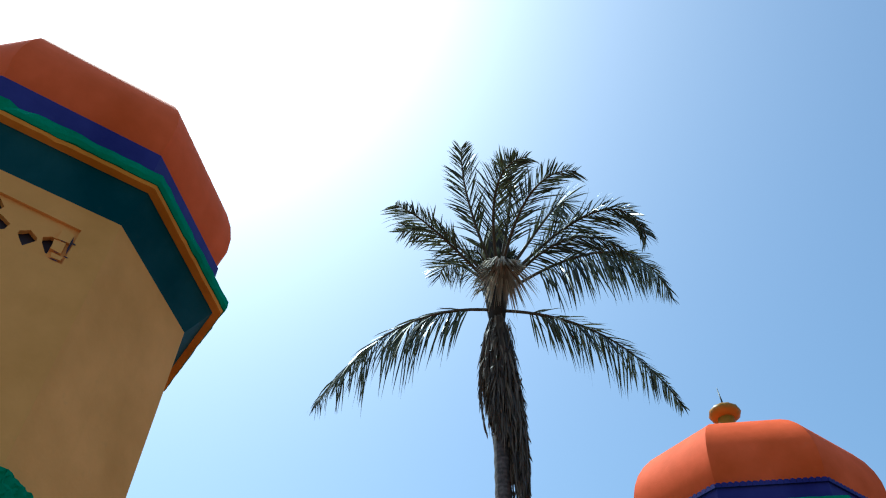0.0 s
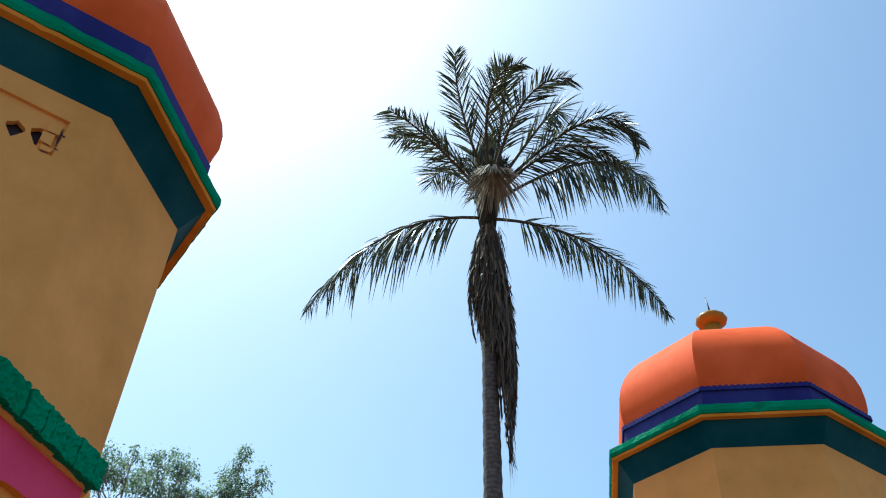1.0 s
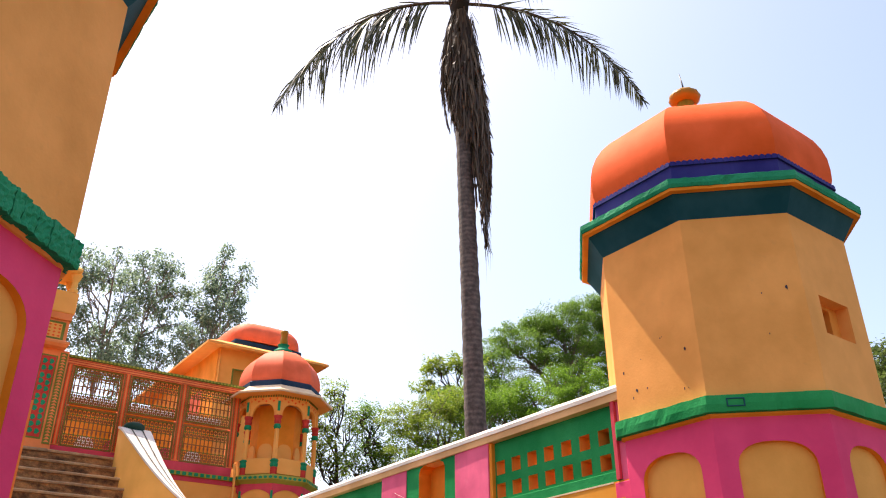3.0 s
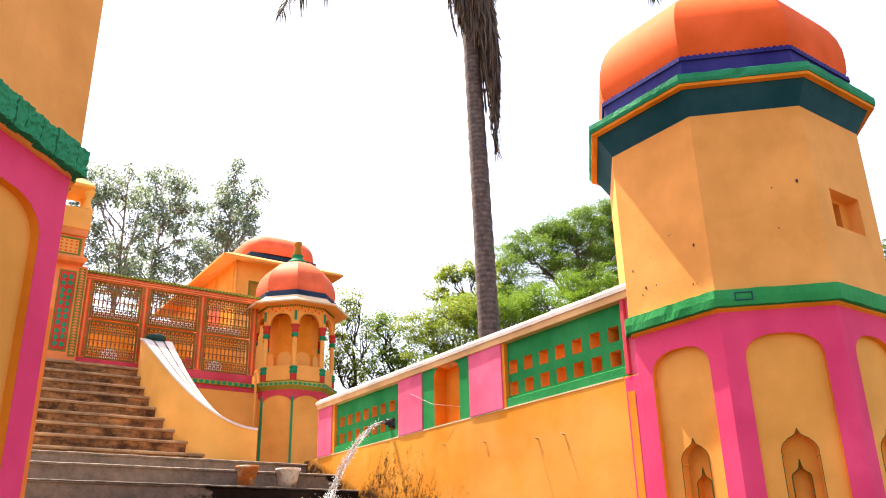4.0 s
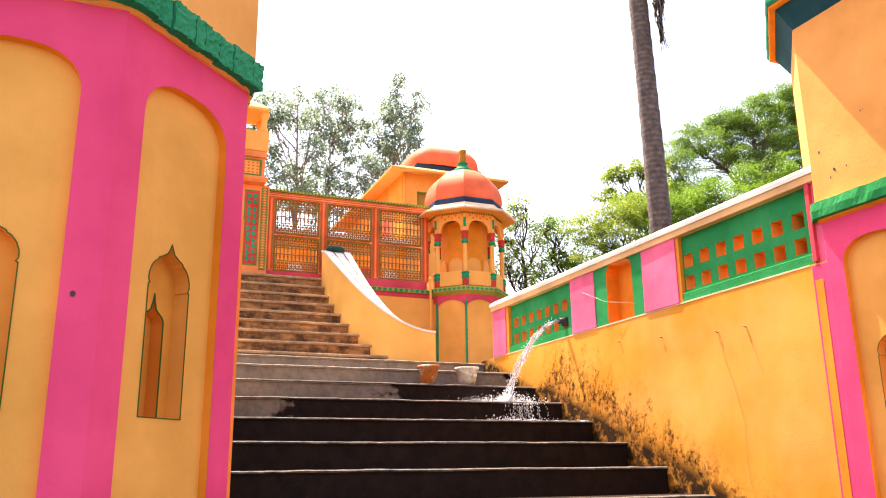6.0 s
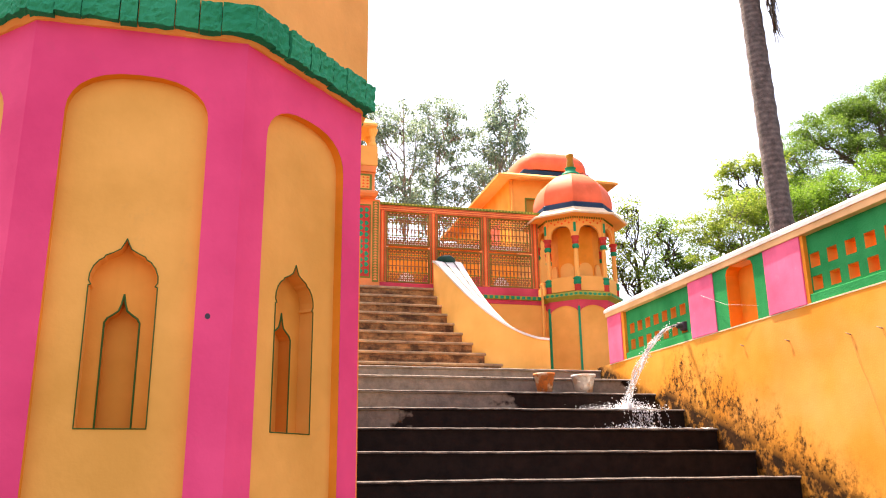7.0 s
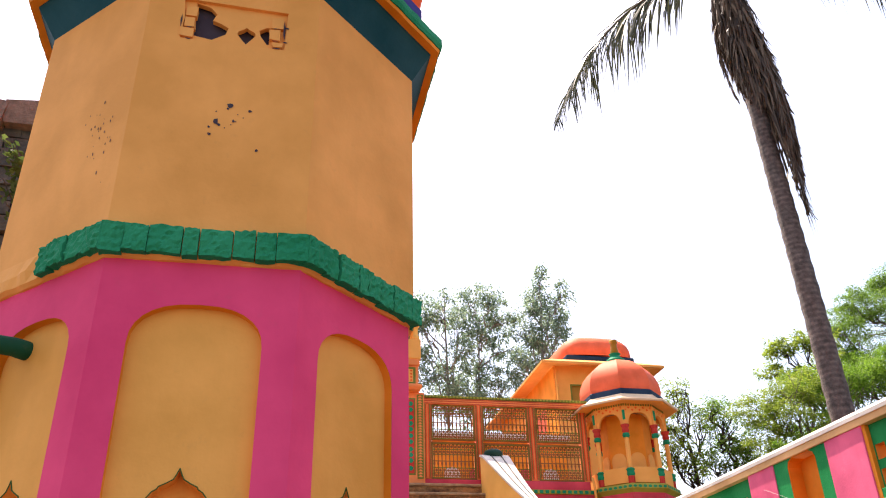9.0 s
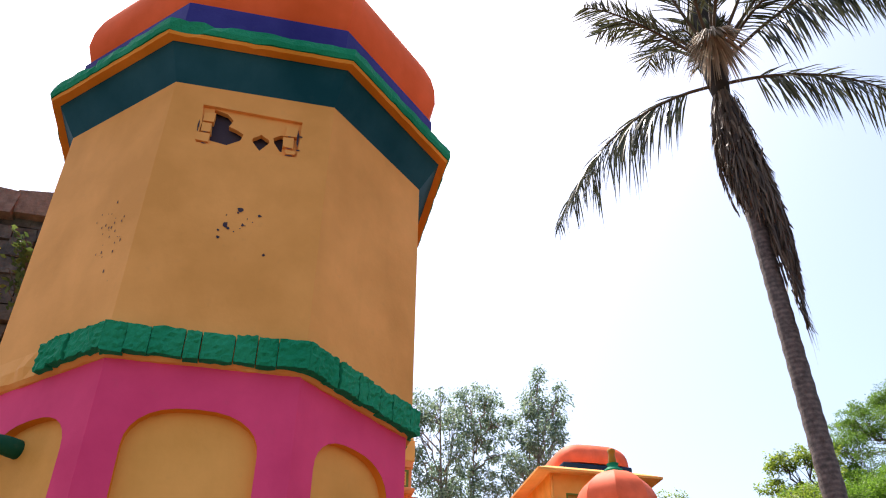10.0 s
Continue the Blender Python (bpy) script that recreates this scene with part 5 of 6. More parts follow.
# ------------------------------------------------------------------ palm
FRONDS = [
    ((9.07, 12.59, 16.59), (7.22, 13.75, 15.84), (6.5, 16.57, 14.78)),
    ((9.68, 12.06, 16.65), (11.59, 10.88, 15.86), (13.96, 10.78, 14.65)),
    ((9.66, 11.68, 16.96), (11.42, 9.99, 18.07), (13.46, 9.97, 17.48)),
    ((9.35, 11.26, 17.48), (9.75, 8.87, 17.45), (10.41, 7.98, 16.17)),
    ((8.85, 11.09, 17.88), (8.44, 9.64, 18.01), (8.71, 8.24, 17.64)),
    ((8.67, 11.1, 17.98), (7.78, 10.17, 18.27), (7.79, 8.93, 18.25)),
    ((8.56, 11.32, 17.89), (7.77, 11.4, 19.02), (7.15, 10.87, 20.37)),
    ((8.59, 11.97, 17.38), (6.9, 11.6, 17.44), (5.51, 11.16, 17.02)),
    ((8.65, 11.93, 17.38), (7.8, 12.47, 18.5), (6.91, 13.52, 19.15)),
    ((9.22, 11.09, 17.68), (9.87, 10.26, 19.17), (10.67, 11.04, 19.79)),
    ((8.84, 12.05, 17.18), (8.44, 12.97, 18.33), (8.6, 14.06, 18.76)),
    ((8.73, 11.05, 17.98), (8.56, 10.58, 19.04), (8.26, 10.29, 19.99)),
    ((9.59, 11.33, 17.27), (9.62, 9.6, 17.08), (10.7, 8.7, 16.21)),
]


def bez(a, b, c, s):
    return a * (1 - s) ** 2 + b * 2 * s * (1 - s) + c * s ** 2


def frond(base, mid, tip, rnd, leaf_len=1.2, hang=0.35):
    """Rachis and two rows of drooping leaflets; mid is on the curve."""
    a, m, c = Vector(base), Vector(mid), Vector(tip)
    b = 2 * m - (a + c) / 2
    rach, leaf = bmesh.new(), bmesh.new()
    n = 16
    tube(rach, [bez(a, b, c, i / n) for i in range(n + 1)], [0.045 * (1 - 0.85 * i / n) + 0.004 for i in range(n + 1)], 6)
    length = sum((bez(a, b, c, (i + 1) / n) - bez(a, b, c, i / n)).length for i in range(n))
    count = int(length * (30 if hang >= 0.9 else 26))
    low = hang >= 0.9
    gap = rnd.uniform(0, 6)
    for i in range(count):
        s = 0.14 + 0.86 * i / count
        p = bez(a, b, c, s)
        d = (bez(a, b, c, min(1, s + 0.02)) - bez(a, b, c, s - 0.02)).normalized()
        side = d.cross(Vector((0, 0, 1)))
        if side.length < 0.1:
            side = Vector((1, 0, 0))
        side.normalize()
        L = leaf_len * (0.5 + 0.6 * math.sin(math.pi * min(1, s * 0.95)) ** 0.7) * (1 - (0.7 if low else 0.5) * s * s)
        for sg in (-1, 1):
            if rnd.random() < 0.05 + 0.4 * max(0, math.sin(i * 0.42 + gap + sg) - 0.2):
                continue
            l = L * rnd.uniform(0.6, 1.12)
            if low and sg > 0 and rnd.random() < 0.45:
                # the upper row sweeps forward along the rib
                out = (side * rnd.uniform(0.1, 0.35) + d * rnd.uniform(0.8, 1.1) + Vector((0, 0, rnd.uniform(0.0, 0.45)))).normalized()
                l *= 0.7
                droop = rnd.uniform(0.1, 0.6)
            elif low:
                droop = rnd.uniform(0.5, 1.0)
                out = (side * sg * rnd.uniform(0.15, 0.4) + d * rnd.uniform(0.15, 0.45) + Vector((0, 0, -hang * rnd.uniform(0.5, 1.2) * (1 - 0.45 * s)))).normalized()
            else:
                droop = rnd.uniform(0.0, 0.55)
                out = (side * sg * rnd.uniform(0.4, 0.7) + d * rnd.uniform(0.55, 0.95) + Vector((0, 0, 0.05 - 0.9 * hang * rnd.uniform(0.3, 1.2) * (1 - 0.4 * s)))).normalized()
            pts = [p, p + out * l * 0.45, p + out * l * 0.75 + Vector((0, 0, -0.13 * l * droop)), p + out * l * 0.97 + Vector((0, 0, -0.36 * l * droop))]
            w = (d + Vector((rnd.gauss(0, 0.5), rnd.gauss(0, 0.5), rnd.gauss(0, 0.5)))).normalized() * (0.024 if low else 0.022)
            ws = (0.6, 1.0, 0.7, 0.0)
            prev = None
            for q, k in zip(pts, ws):
                cur = [leaf.verts.new(q - w * k), leaf.verts.new(q + w * k)] if k else [leaf.verts.new(q)]
                if prev:
                    leaf.faces.new((*prev, *cur[::-1]))
                prev = cur
    return rach, leaf


def palm():
    rnd = random.Random(21)
    t = thing("palm_tree", pose(0, 0, 0), "tall coconut palm with ragged fronds and a skirt of dead leaves", "palm tree")
    sway = Vector((-0.06, 0.04, 0))
    bx, by = 9.27, 11.98
    pts, rad = [], []
    n = 90
    for i in range(n + 1):
        z = 16.9 * i / n
        s = i / n
        pts.append((bx - 0.17 * s + 0.03 * math.sin(s * 5.0), by + 0.13 * s, z))
        rad.append((0.235 - 0.085 * s + 0.12 * math.exp(-s * 25)) * (1.0 + 0.035 * (1 if i % 2 else -1)))
    bm = bmesh.new()
    tube(bm, pts, rad, 14)
    part("trunk", bm, PALM_BARK, t, "ringed grey-brown trunk")
    head = Vector((9.09, 12.14, 16.9))
    part("crown_shaft", lofted([(0.17, 15.6), (0.24, 16.3), (0.34, 17.1), (0.40, 17.8), (0.42, 18.4), (0.33, 19.0), (0.12, 19.5)], n=14, sharp=False, wobble=0.06), HEART, t, "dark fibrous crown shaft", at=pose(9.09, 12.09, 0))
    for i, (a, m, c) in enumerate(FRONDS):
        a, m, c = (Vector(v) + sway for v in (a, m, c))
        aa = head + (a - head) * 0.35
        if i < 2:
            aa = Vector((9.11, 12.09, 16.27))
        rach, leaf = frond(aa, m, c, rnd, (1.7 if i == 0 else 1.35) if i in (0, 2) else (1.25 if i in (1, 3) else 1.05), hang=(1.3, 0.9, 1.4, 0.7, 0.3, 0.2, 0.05, 0.35, 0.5, 0.6, 0.7, 0.1, 0.8)[i])
        f = part("frond", rach, PALM_DRY, t)
        tagged(part("leaf_blade", leaf, PALM_LEAF, f), kind="stuff")
    # upright young leaves fill the heart
    for i in range(6):
        a = 2 * math.pi * i / 6 + 0.3
        r = rnd.uniform(0.3, 0.7)
        top = head + Vector((r * 1.5 * math.cos(a), r * 1.5 * math.sin(a), rnd.uniform(0.8, 1.5)))
        rach, leaf = frond(head, head + (top - head) * 0.5 + Vector((0, 0, 0.35)), top, rnd, 0.7, 0.15)
        f = part("frond", rach, PALM_DRY, t)
        tagged(part("leaf_blade", leaf, PALM_LEAF, f), kind="stuff")
    # hanging dead skirt along the trunk
    for i in range(26):
        a = 2 * math.pi * i / 26 + rnd.uniform(-0.2, 0.2)
        o = Vector((math.cos(a), math.sin(a), 0))
        # the long ones hang on the side away from the stairs
        away = 0.5 + 0.5 * math.cos(a + 0.6)
        L = rnd.uniform(2.2, 3.6) + 3.6 * away ** 2 * rnd.uniform(0.4, 1.0)
        base = Vector((9.09, 12.09, 15.95)) + o * 0.14
        tip = Vector((9.13, 12.08, 15.95 - L)) + o * rnd.uniform(0.2, 0.38) + Vector((0.14, -0.1, 0)) * away
        mid = (base + tip) / 2 + o * rnd.uniform(0.12, 0.28)
        rach, leaf = frond(base, mid, tip, rnd, rnd.uniform(0.35, 0.6), 1.6)
        f = part("dead_frond", rach, PALM_DRY, t, "dry hanging frond")
        tagged(part("dry_leaf_blade", leaf, PALM_DRY, f), kind="stuff")
    # matted strips of old leaf clinging to the trunk
    verts, faces = [], []
    for i in range(1000):
        a = rnd.uniform(0, 2 * math.pi)
        away = 0.5 + 0.5 * math.cos(a + 0.6)
        low = 13.6 - 3.9 * away ** 2
        z = 15.95 - (15.95 - low) * rnd.random() ** 0.9
        f = (15.95 - z) / (15.95 - low)
        r = 0.20 + 0.20 * math.sin(math.pi * min(1, f * 0.9 + 0.1)) ** 0.6 * rnd.uniform(0.4, 1.15) + 0.08 * away * f
        l = rnd.uniform(0.4, 1.1)
        o = Vector((math.cos(a), math.sin(a), 0))
        t_ = Vector((-math.sin(a), math.cos(a), 0)) * rnd.uniform(0.012, 0.03)
        p0 = Vector((9.12 + 0.10 * away * f, 12.04 - 0.07 * away * f, z)) + o * (r - 0.05)
        p1 = p0 + o * rnd.uniform(0.03, 0.12) + Vector((rnd.gauss(0, 0.03), rnd.gauss(0, 0.03), -l * 0.55))
        p2 = p1 + o * rnd.uniform(-0.08, 0.06) + Vector((rnd.gauss(0, 0.04), rnd.gauss(0, 0.04), -l * 0.5))
        k = len(verts)
        verts += [p0 - t_, p0 + t_, p1 + t_, p1 - t_, p2]
        faces += [(k, k + 1, k + 2, k + 3), (k + 3, k + 2, k + 4)]
    me = bpy.data.meshes.new("dead_leaf_skirt")
    me.from_pydata([tuple(v) for v in verts], [], faces)
    me.materials.append(PALM_DRY)
    sk = new("dead_leaf_skirt", me)
    sk.parent = t
    tagged(sk, "matted skirt of dead brown leaf strips", kind="stuff")
    # pale dry spathe hanging over the front of the crown
    base = Vector((8.64, 11.24, 17.1))
    bm = bmesh.new()
    for i in range(240):
        a = rnd.uniform(0, 2 * math.pi)
        r = 1.0 * rnd.random() ** 0.5
        drop = 0.35 + 0.75 * r * rnd.uniform(0.8, 1.25)
        q = base + Vector((math.cos(a) * r, math.sin(a) * r, -drop))
        mid = base + Vector((math.cos(a) * r * 0.6, math.sin(a) * r * 0.6, -0.42 * drop))
        s = Vector((-math.sin(a), math.cos(a), 0)) * 0.022
        v = [bm.verts.new(p) for p in (base - s * 0.4, base + s * 0.4, mid + s, mid - s, q)]
        bm.faces.new((v[0], v[1], v[2], v[3]))
        bm.faces.new((v[3], v[2], v[4]))
    part("dry_spathe", bm, PALE_DRY, t, "pale dry fan of old leaf")


# ------------------------------------------------------------------ trees
def leaf_cloud(parent, name, mat, spots, rnd, size, per, thick, droop):
    """Small pointed leaves in flat or hanging sprays round every spot (place, radius)."""
    verts, faces = [], []
    for c, r in spots:
        lean = Vector((rnd.uniform(-0.35, 0.35), rnd.uniform(-0.35, 0.35), 0))
        for i in range(int(per * rnd.uniform(0.6, 1.25))):
            a, q = rnd.uniform(0, 2 * math.pi), r * rnd.random() ** 0.55
            x, y = q * math.cos(a), q * math.sin(a)
            p = c + Vector((x, y, rnd.gauss(0, thick * r) + lean.x * x + lean.y * y - droop * r * rnd.random() - 0.25 * q * q / r))
            h = a + rnd.gauss(0, 0.8)
            e = rnd.uniform(-0.9, 0.5) - droop * 0.7
            d = Vector((math.cos(h) * math.cos(e), math.sin(h) * math.cos(e), math.sin(e)))
            s = d.cross(Vector((rnd.gauss(0, 0.6), rnd.gauss(0, 0.6), 1))).normalized()
            l = size * rnd.uniform(0.6, 1.35)
            k = len(verts)
            verts += [p, p + d * l * 0.5 + s * l * 0.2, p + d * l, p + d * l * 0.5 - s * l * 0.2]
            faces.append((k, k + 1, k + 2, k + 3))
    me = bpy.data.meshes.new(name)
    me.from_pydata([tuple(v) for v in verts], [], faces)
    me.materials.append(mat)
    o = new(name, me)
    o.parent = parent


def crown_tree(name, label, base, fork, masses, seed, leafmat, clumps, radius, size, per, thick=0.16, droop=0.0, trunk_r=0.2, deep=1.2, barkmat=None, swell=1.0, wild=0.10):
    """A trunk to the fork, one crooked bough to each leafy mass (x, y, z, half width, half height), twigs to each spray."""
    rnd = random.Random(seed)
    t = thing(name, pose(*base), label, "tree")
    o = Vector(base)
    bm = bmesh.new()

    def crooked(a, b, r0, r1, sag, wild, n=7):
        pts = []
        for i in range(n + 1):
            s = i / n
            k = math.sin(math.pi * s)
            pts.append(a.lerp(b, s) + Vector((rnd.gauss(0, wild) * k, rnd.gauss(0, wild) * k, rnd.gauss(0, wild) * k - sag * k)))
        tube(bm, pts, [r0 + (r1 - r0) * (i / n) ** 0.8 for i in range(n + 1)], 7 if r0 > 0.05 else 4)
        return pts

    f = Vector(fork) - o
    trunk = crooked(Vector((0, 0, -0.3)), f, trunk_r, trunk_r * 0.45 if barkmat is not PALE_BARK else 0.02, 0, 0.08, 8)
    spots = []
    for mx, my, mz, rx, rz in masses:
        rx, rz = rx * swell, rz * swell
        m = Vector((mx, my, mz)) - o
        start = trunk[rnd.choice((5, 6, 7, 8))]
        if m.z - rz < start.z:
            start = trunk[rnd.choice((3, 4, 5))]
        bough = crooked(start, m - Vector((0, 0, rz * 0.5)), trunk_r * 0.36, 0.02, -0.25, wild, 9)
        n = max(5, int(clumps * rx * rz))
        for i in range(n):
            a, e = rnd.uniform(0, 2 * math.pi), math.asin(rnd.uniform(-0.8, 1))
            q = rnd.random() ** 0.4
            c = m + Vector((rx * q * math.cos(a) * math.cos(e), rx * deep * q * math.sin(a) * math.cos(e), rz * q * math.sin(e)))
            spots.append((c, radius * rnd.uniform(0.65, 1.3)))
            if rnd.random() < 0.8:
                crooked(bough[rnd.randint(5, 9)], c, 0.018, 0.005, 0.0, 0.05, 4)
    part("trunk", bm, barkmat or BARK, t)
    leaf_cloud(t, "crown", leafmat, spots, rnd, size, per, thick, droop)
    return t


def trees():
    E = dict(leafmat=EUCA, clumps=29, radius=0.25, size=0.145, per=64, thick=0.5, droop=0.6, deep=1.0, barkmat=PALE_BARK, swell=1.38)
    crown_tree("eucalyptus_tree", "tall airy eucalyptus with a bare leader behind the gate", (6.0, 29, 5.0), (5.9, 29, 15.9), [
        (4.8, 29, 15.2, .46, .42), (5.6, 28.4, 14.7, .55, .5), (6.6, 29.6, 14.8, .54, .63), (5.2, 29, 14.2, .5, .5), (6.6, 28.4, 13.2, .52, .5),
        (6.3, 29.6, 12.6, .6, .5), (5.0, 29, 13.2, .46, .55), (5.2, 28.4, 12.1, .5, .5), (4.1, 29, 14.6, .5, .6), (4.0, 29.3, 13.0, .6, .7), (6.0, 29, 11.3, 1.0, .4)], 1, trunk_r=0.11, **E)
    crown_tree("eucalyptus_tree", "forking eucalyptus with pale limbs behind the gate", (7.0, 30, 5.0), (7.5, 30, 14.0), [
        (7.2, 30, 16.0, .48, .42), (7.9, 29.4, 15.8, .58, .42), (7.7, 30.6, 15.4, .57, .5), (8.5, 30, 15.2, .53, .5), (7.7, 29.4, 14.2, .42, .36),
        (8.7, 30.6, 14.2, .6, .45), (7.5, 30, 13.1, .55, .42), (8.1, 29.4, 12.2, .8, .48), (6.7, 30.6, 12.2, .9, .42), (7.6, 30, 11.2, 1.0, .45)], 3, trunk_r=0.13, **E)
    crown_tree("eucalyptus_tree", "slender eucalyptus with drooping grey-green leaves", (9.6, 29, 5.0), (9.9, 29, 15.8), [
        (9.9, 29, 16.7, .28, .45), (9.8, 29.5, 16.1, .42, .4), (10.6, 28.5, 16.0, .36, .45), (9.4, 29, 15.2, .48, .48), (10.4, 29.5, 15.5, .55, .55),
        (9.8, 28.5, 14.2, .65, .55), (9.1, 29, 14.4, .38, .42), (9.8, 29.5, 13.6, .7, .6), (8.9, 28.5, 12.5, .6, .55), (10.5, 29, 14.6, .42, .42)], 5, trunk_r=0.12, **E)
    A = dict(leafmat=ACACIA, clumps=40, radius=0.36, size=0.075, per=360, thick=0.20, droop=0.12, deep=1.0, swell=1.16)
    crown_tree("acacia_tree", "broad feathery green acacia with layered boughs", (22.0, 23.2, 3.0), (22.2, 23.2, 11.6), [
        (24.0, 23, 15.7, .9, .5), (21.8, 22.4, 14.5, 1.1, .48), (21.3, 23.6, 14.4, 1.1, .52), (19.4, 23, 13.2, .95, .52), (21.9, 22.4, 13.6, 1.5, .62),
        (24.9, 23.6, 15.0, 1.0, .9), (20.4, 23, 12.6, 1.4, .46), (18.1, 22.4, 12.1, .55, .45), (24.1, 23.6, 13.7, 1.4, .5), (26.2, 23, 15.9, 1.4, 1.0), (25.6, 22.4, 13.9, 1.4, .8),
        (18.3, 22.6, 11.2, .6, .5)], 12, trunk_r=0.26, **A)
    L = dict(leafmat=FRESH, clumps=46, radius=0.29, size=0.075, per=250, thick=0.25, droop=0.1, deep=1.0, swell=1.15)
    crown_tree("acacia_tree", "dense fresh green acacia leaning over the parapet", (18.6, 20.6, 2.0), (18.6, 20.6, 8.6), [
        (19.7, 20.5, 11.0, 1.2, .42), (21.6, 21, 11.8, 1.1, .42), (17.8, 20, 10.0, 1.1, .45), (16.9, 20.5, 9.5, .9, .55), (17.1, 21, 10.3, .6, .4),
        (19.6, 20.4, 10.0, 1.3, .6), (21.6, 20.8, 10.8, 1.2, .6), (17.9, 20, 9.0, 1.2, .5), (23.4, 21, 12.3, 1.0, .5)], 17, trunk_r=0.2, **L)
    crown_tree("acacia_tree", "yellow-green young tree with dark crooked limbs", (16.6, 21.5, 2.0), (16.4, 21.5, 9.6), [
        (14.9, 21.5, 11.0, .5, .3), (15.4, 21, 11.0, .46, .24), (14.9, 22, 10.3, .38, .24), (15.5, 21.5, 10.1, .45, .2), (16.1, 21, 11.0, .5, .33), (16.8, 22, 10.6, .55, .4), (15.6, 21.3, 9.6, .7, .4), (16.6, 21.4, 9.7, .6, .45)],
        23, LIME, 75, 0.2, 0.11, 100, thick=0.3, barkmat=THORN_BARK, swell=1.15, wild=0.15, droop=0.1, trunk_r=0.15, deep=1.0)
    L.update(leafmat=LIME, radius=0.26, per=210)
    crown_tree("acacia_tree", "bright yellow-green thicket behind the niche bay", (13.4, 19, 2.0), (13.4, 19, 6.8), [
        (12.1, 19, 8.2, .57, .36), (12.9, 18.6, 8.5, .7, .4), (12.6, 18.6, 7.6, .8, .55), (13.6, 18.8, 8.7, .6, .4), (12.2, 18.8, 7.0, .8, .4)], 51, trunk_r=0.12, **L)
    L.update(leafmat=FRESH)
    crown_tree("acacia_tree", "low green thicket beside the palm trunk", (14.8, 19.3, 2.0), (14.8, 19.3, 7.0), [
        (13.9, 19.4, 8.9, .65, .48), (14.9, 19, 9.0, .7, .5), (15.8, 19.4, 9.2, .7, .5), (14.2, 19, 7.7, .9, .5), (15.6, 19.2, 8.0, .9, .5), (12.4, 17.6, 6.6, .7, .5)], 29, trunk_r=0.12, **L)
    T = dict(wild=0.17, clumps=75, radius=0.18, size=0.095, per=48, swell=1.2, thick=0.4, droop=0.1, deep=1.2, barkmat=THORN_BARK)
    crown_tree("thorn_tree", "crooked thorn tree with bright leaf tufts beside the pavilion", (11.2, 21, 3.0), (11.1, 21, 7.6), [
        (10.7, 20.5, 9.2, .3, .28), (10.9, 21, 8.7, .42, .36), (11.3, 20.6, 8.2, .4, .36), (10.5, 21, 8.2, .45, .4), (10.6, 21, 7.4, .5, .5), (11.0, 20.8, 7.0, .5, .4)], 31, LIME, trunk_r=0.1, **T)
    T.update(per=52, size=0.085, wild=0.22)
    crown_tree("thorn_tree", "dark tangled thorn tree behind the side wall", (11.9, 20, 3.0), (11.8, 20, 6.9), [
        (11.4, 20, 8.5, .4, .36), (12.1, 20.5, 8.5, .45, .3), (11.6, 20, 7.5, .7, .45), (12.3, 20, 7.4, .6, .45), (11.2, 20, 6.8, .6, .4), (12.0, 19.6, 6.6, .7, .4)], 57, ACACIA, trunk_r=0.12, **T)
    crown_tree("dark_tree", "dark green leafy tree beyond the tower", (31.2, 14.5, 0.0), (31.2, 14.5, 8.5), [
        (30.4, 14, 11.0, 1.2, .9), (31.6, 14.6, 12.2, 1.3, 1.0), (32.6, 14.6, 13.2, 1.2, .9), (30.4, 14.5, 9.6, 1.2, .9), (32.4, 14.4, 10.8, 1.4, 1.0), (31.2, 14.2, 8.4, 1.6, .9)],
        41, DUSK, 14, 0.42, 0.2, 120, thick=0.3, droop=0.2, trunk_r=0.22, deep=1.0)


# ------------------------------------------------------------------ small things
def buckets():
    # paint splashes in big patches
    for x, y, mat, label, r, h in ((4.21, 10.93, BUCKET_ORANGE, "battered orange plastic bucket standing on a wet step", 0.145, 0.28), (4.80, 10.93, BUCKET_WHITE, "paint-splashed white plastic bucket standing on a wet step", 0.165, 0.27)):
        z = 2.704
        t = thing("bucket", pose(x, y, z), label, "bucket", "buckets on the step")
        part("body", lofted([(r * 0.70, 0), (r * 0.97, h - 0.03), (r * 1.06, h - 0.03), (r * 1.06, h), (r * 0.93, h), (r * 0.66, 0.015)], n=28, sharp=False, wobble=0.008), mat, t)
        bm = bmesh.new()
        tube(bm, [(r * 1.05 * math.cos(a), r * 1.05 * math.sin(a), h - 0.02 - 0.10 * math.sin(a)) for a in [math.pi * i / 10 for i in range(11)]], [0.004] * 11, 5)
        part("handle", bm, METAL, t)


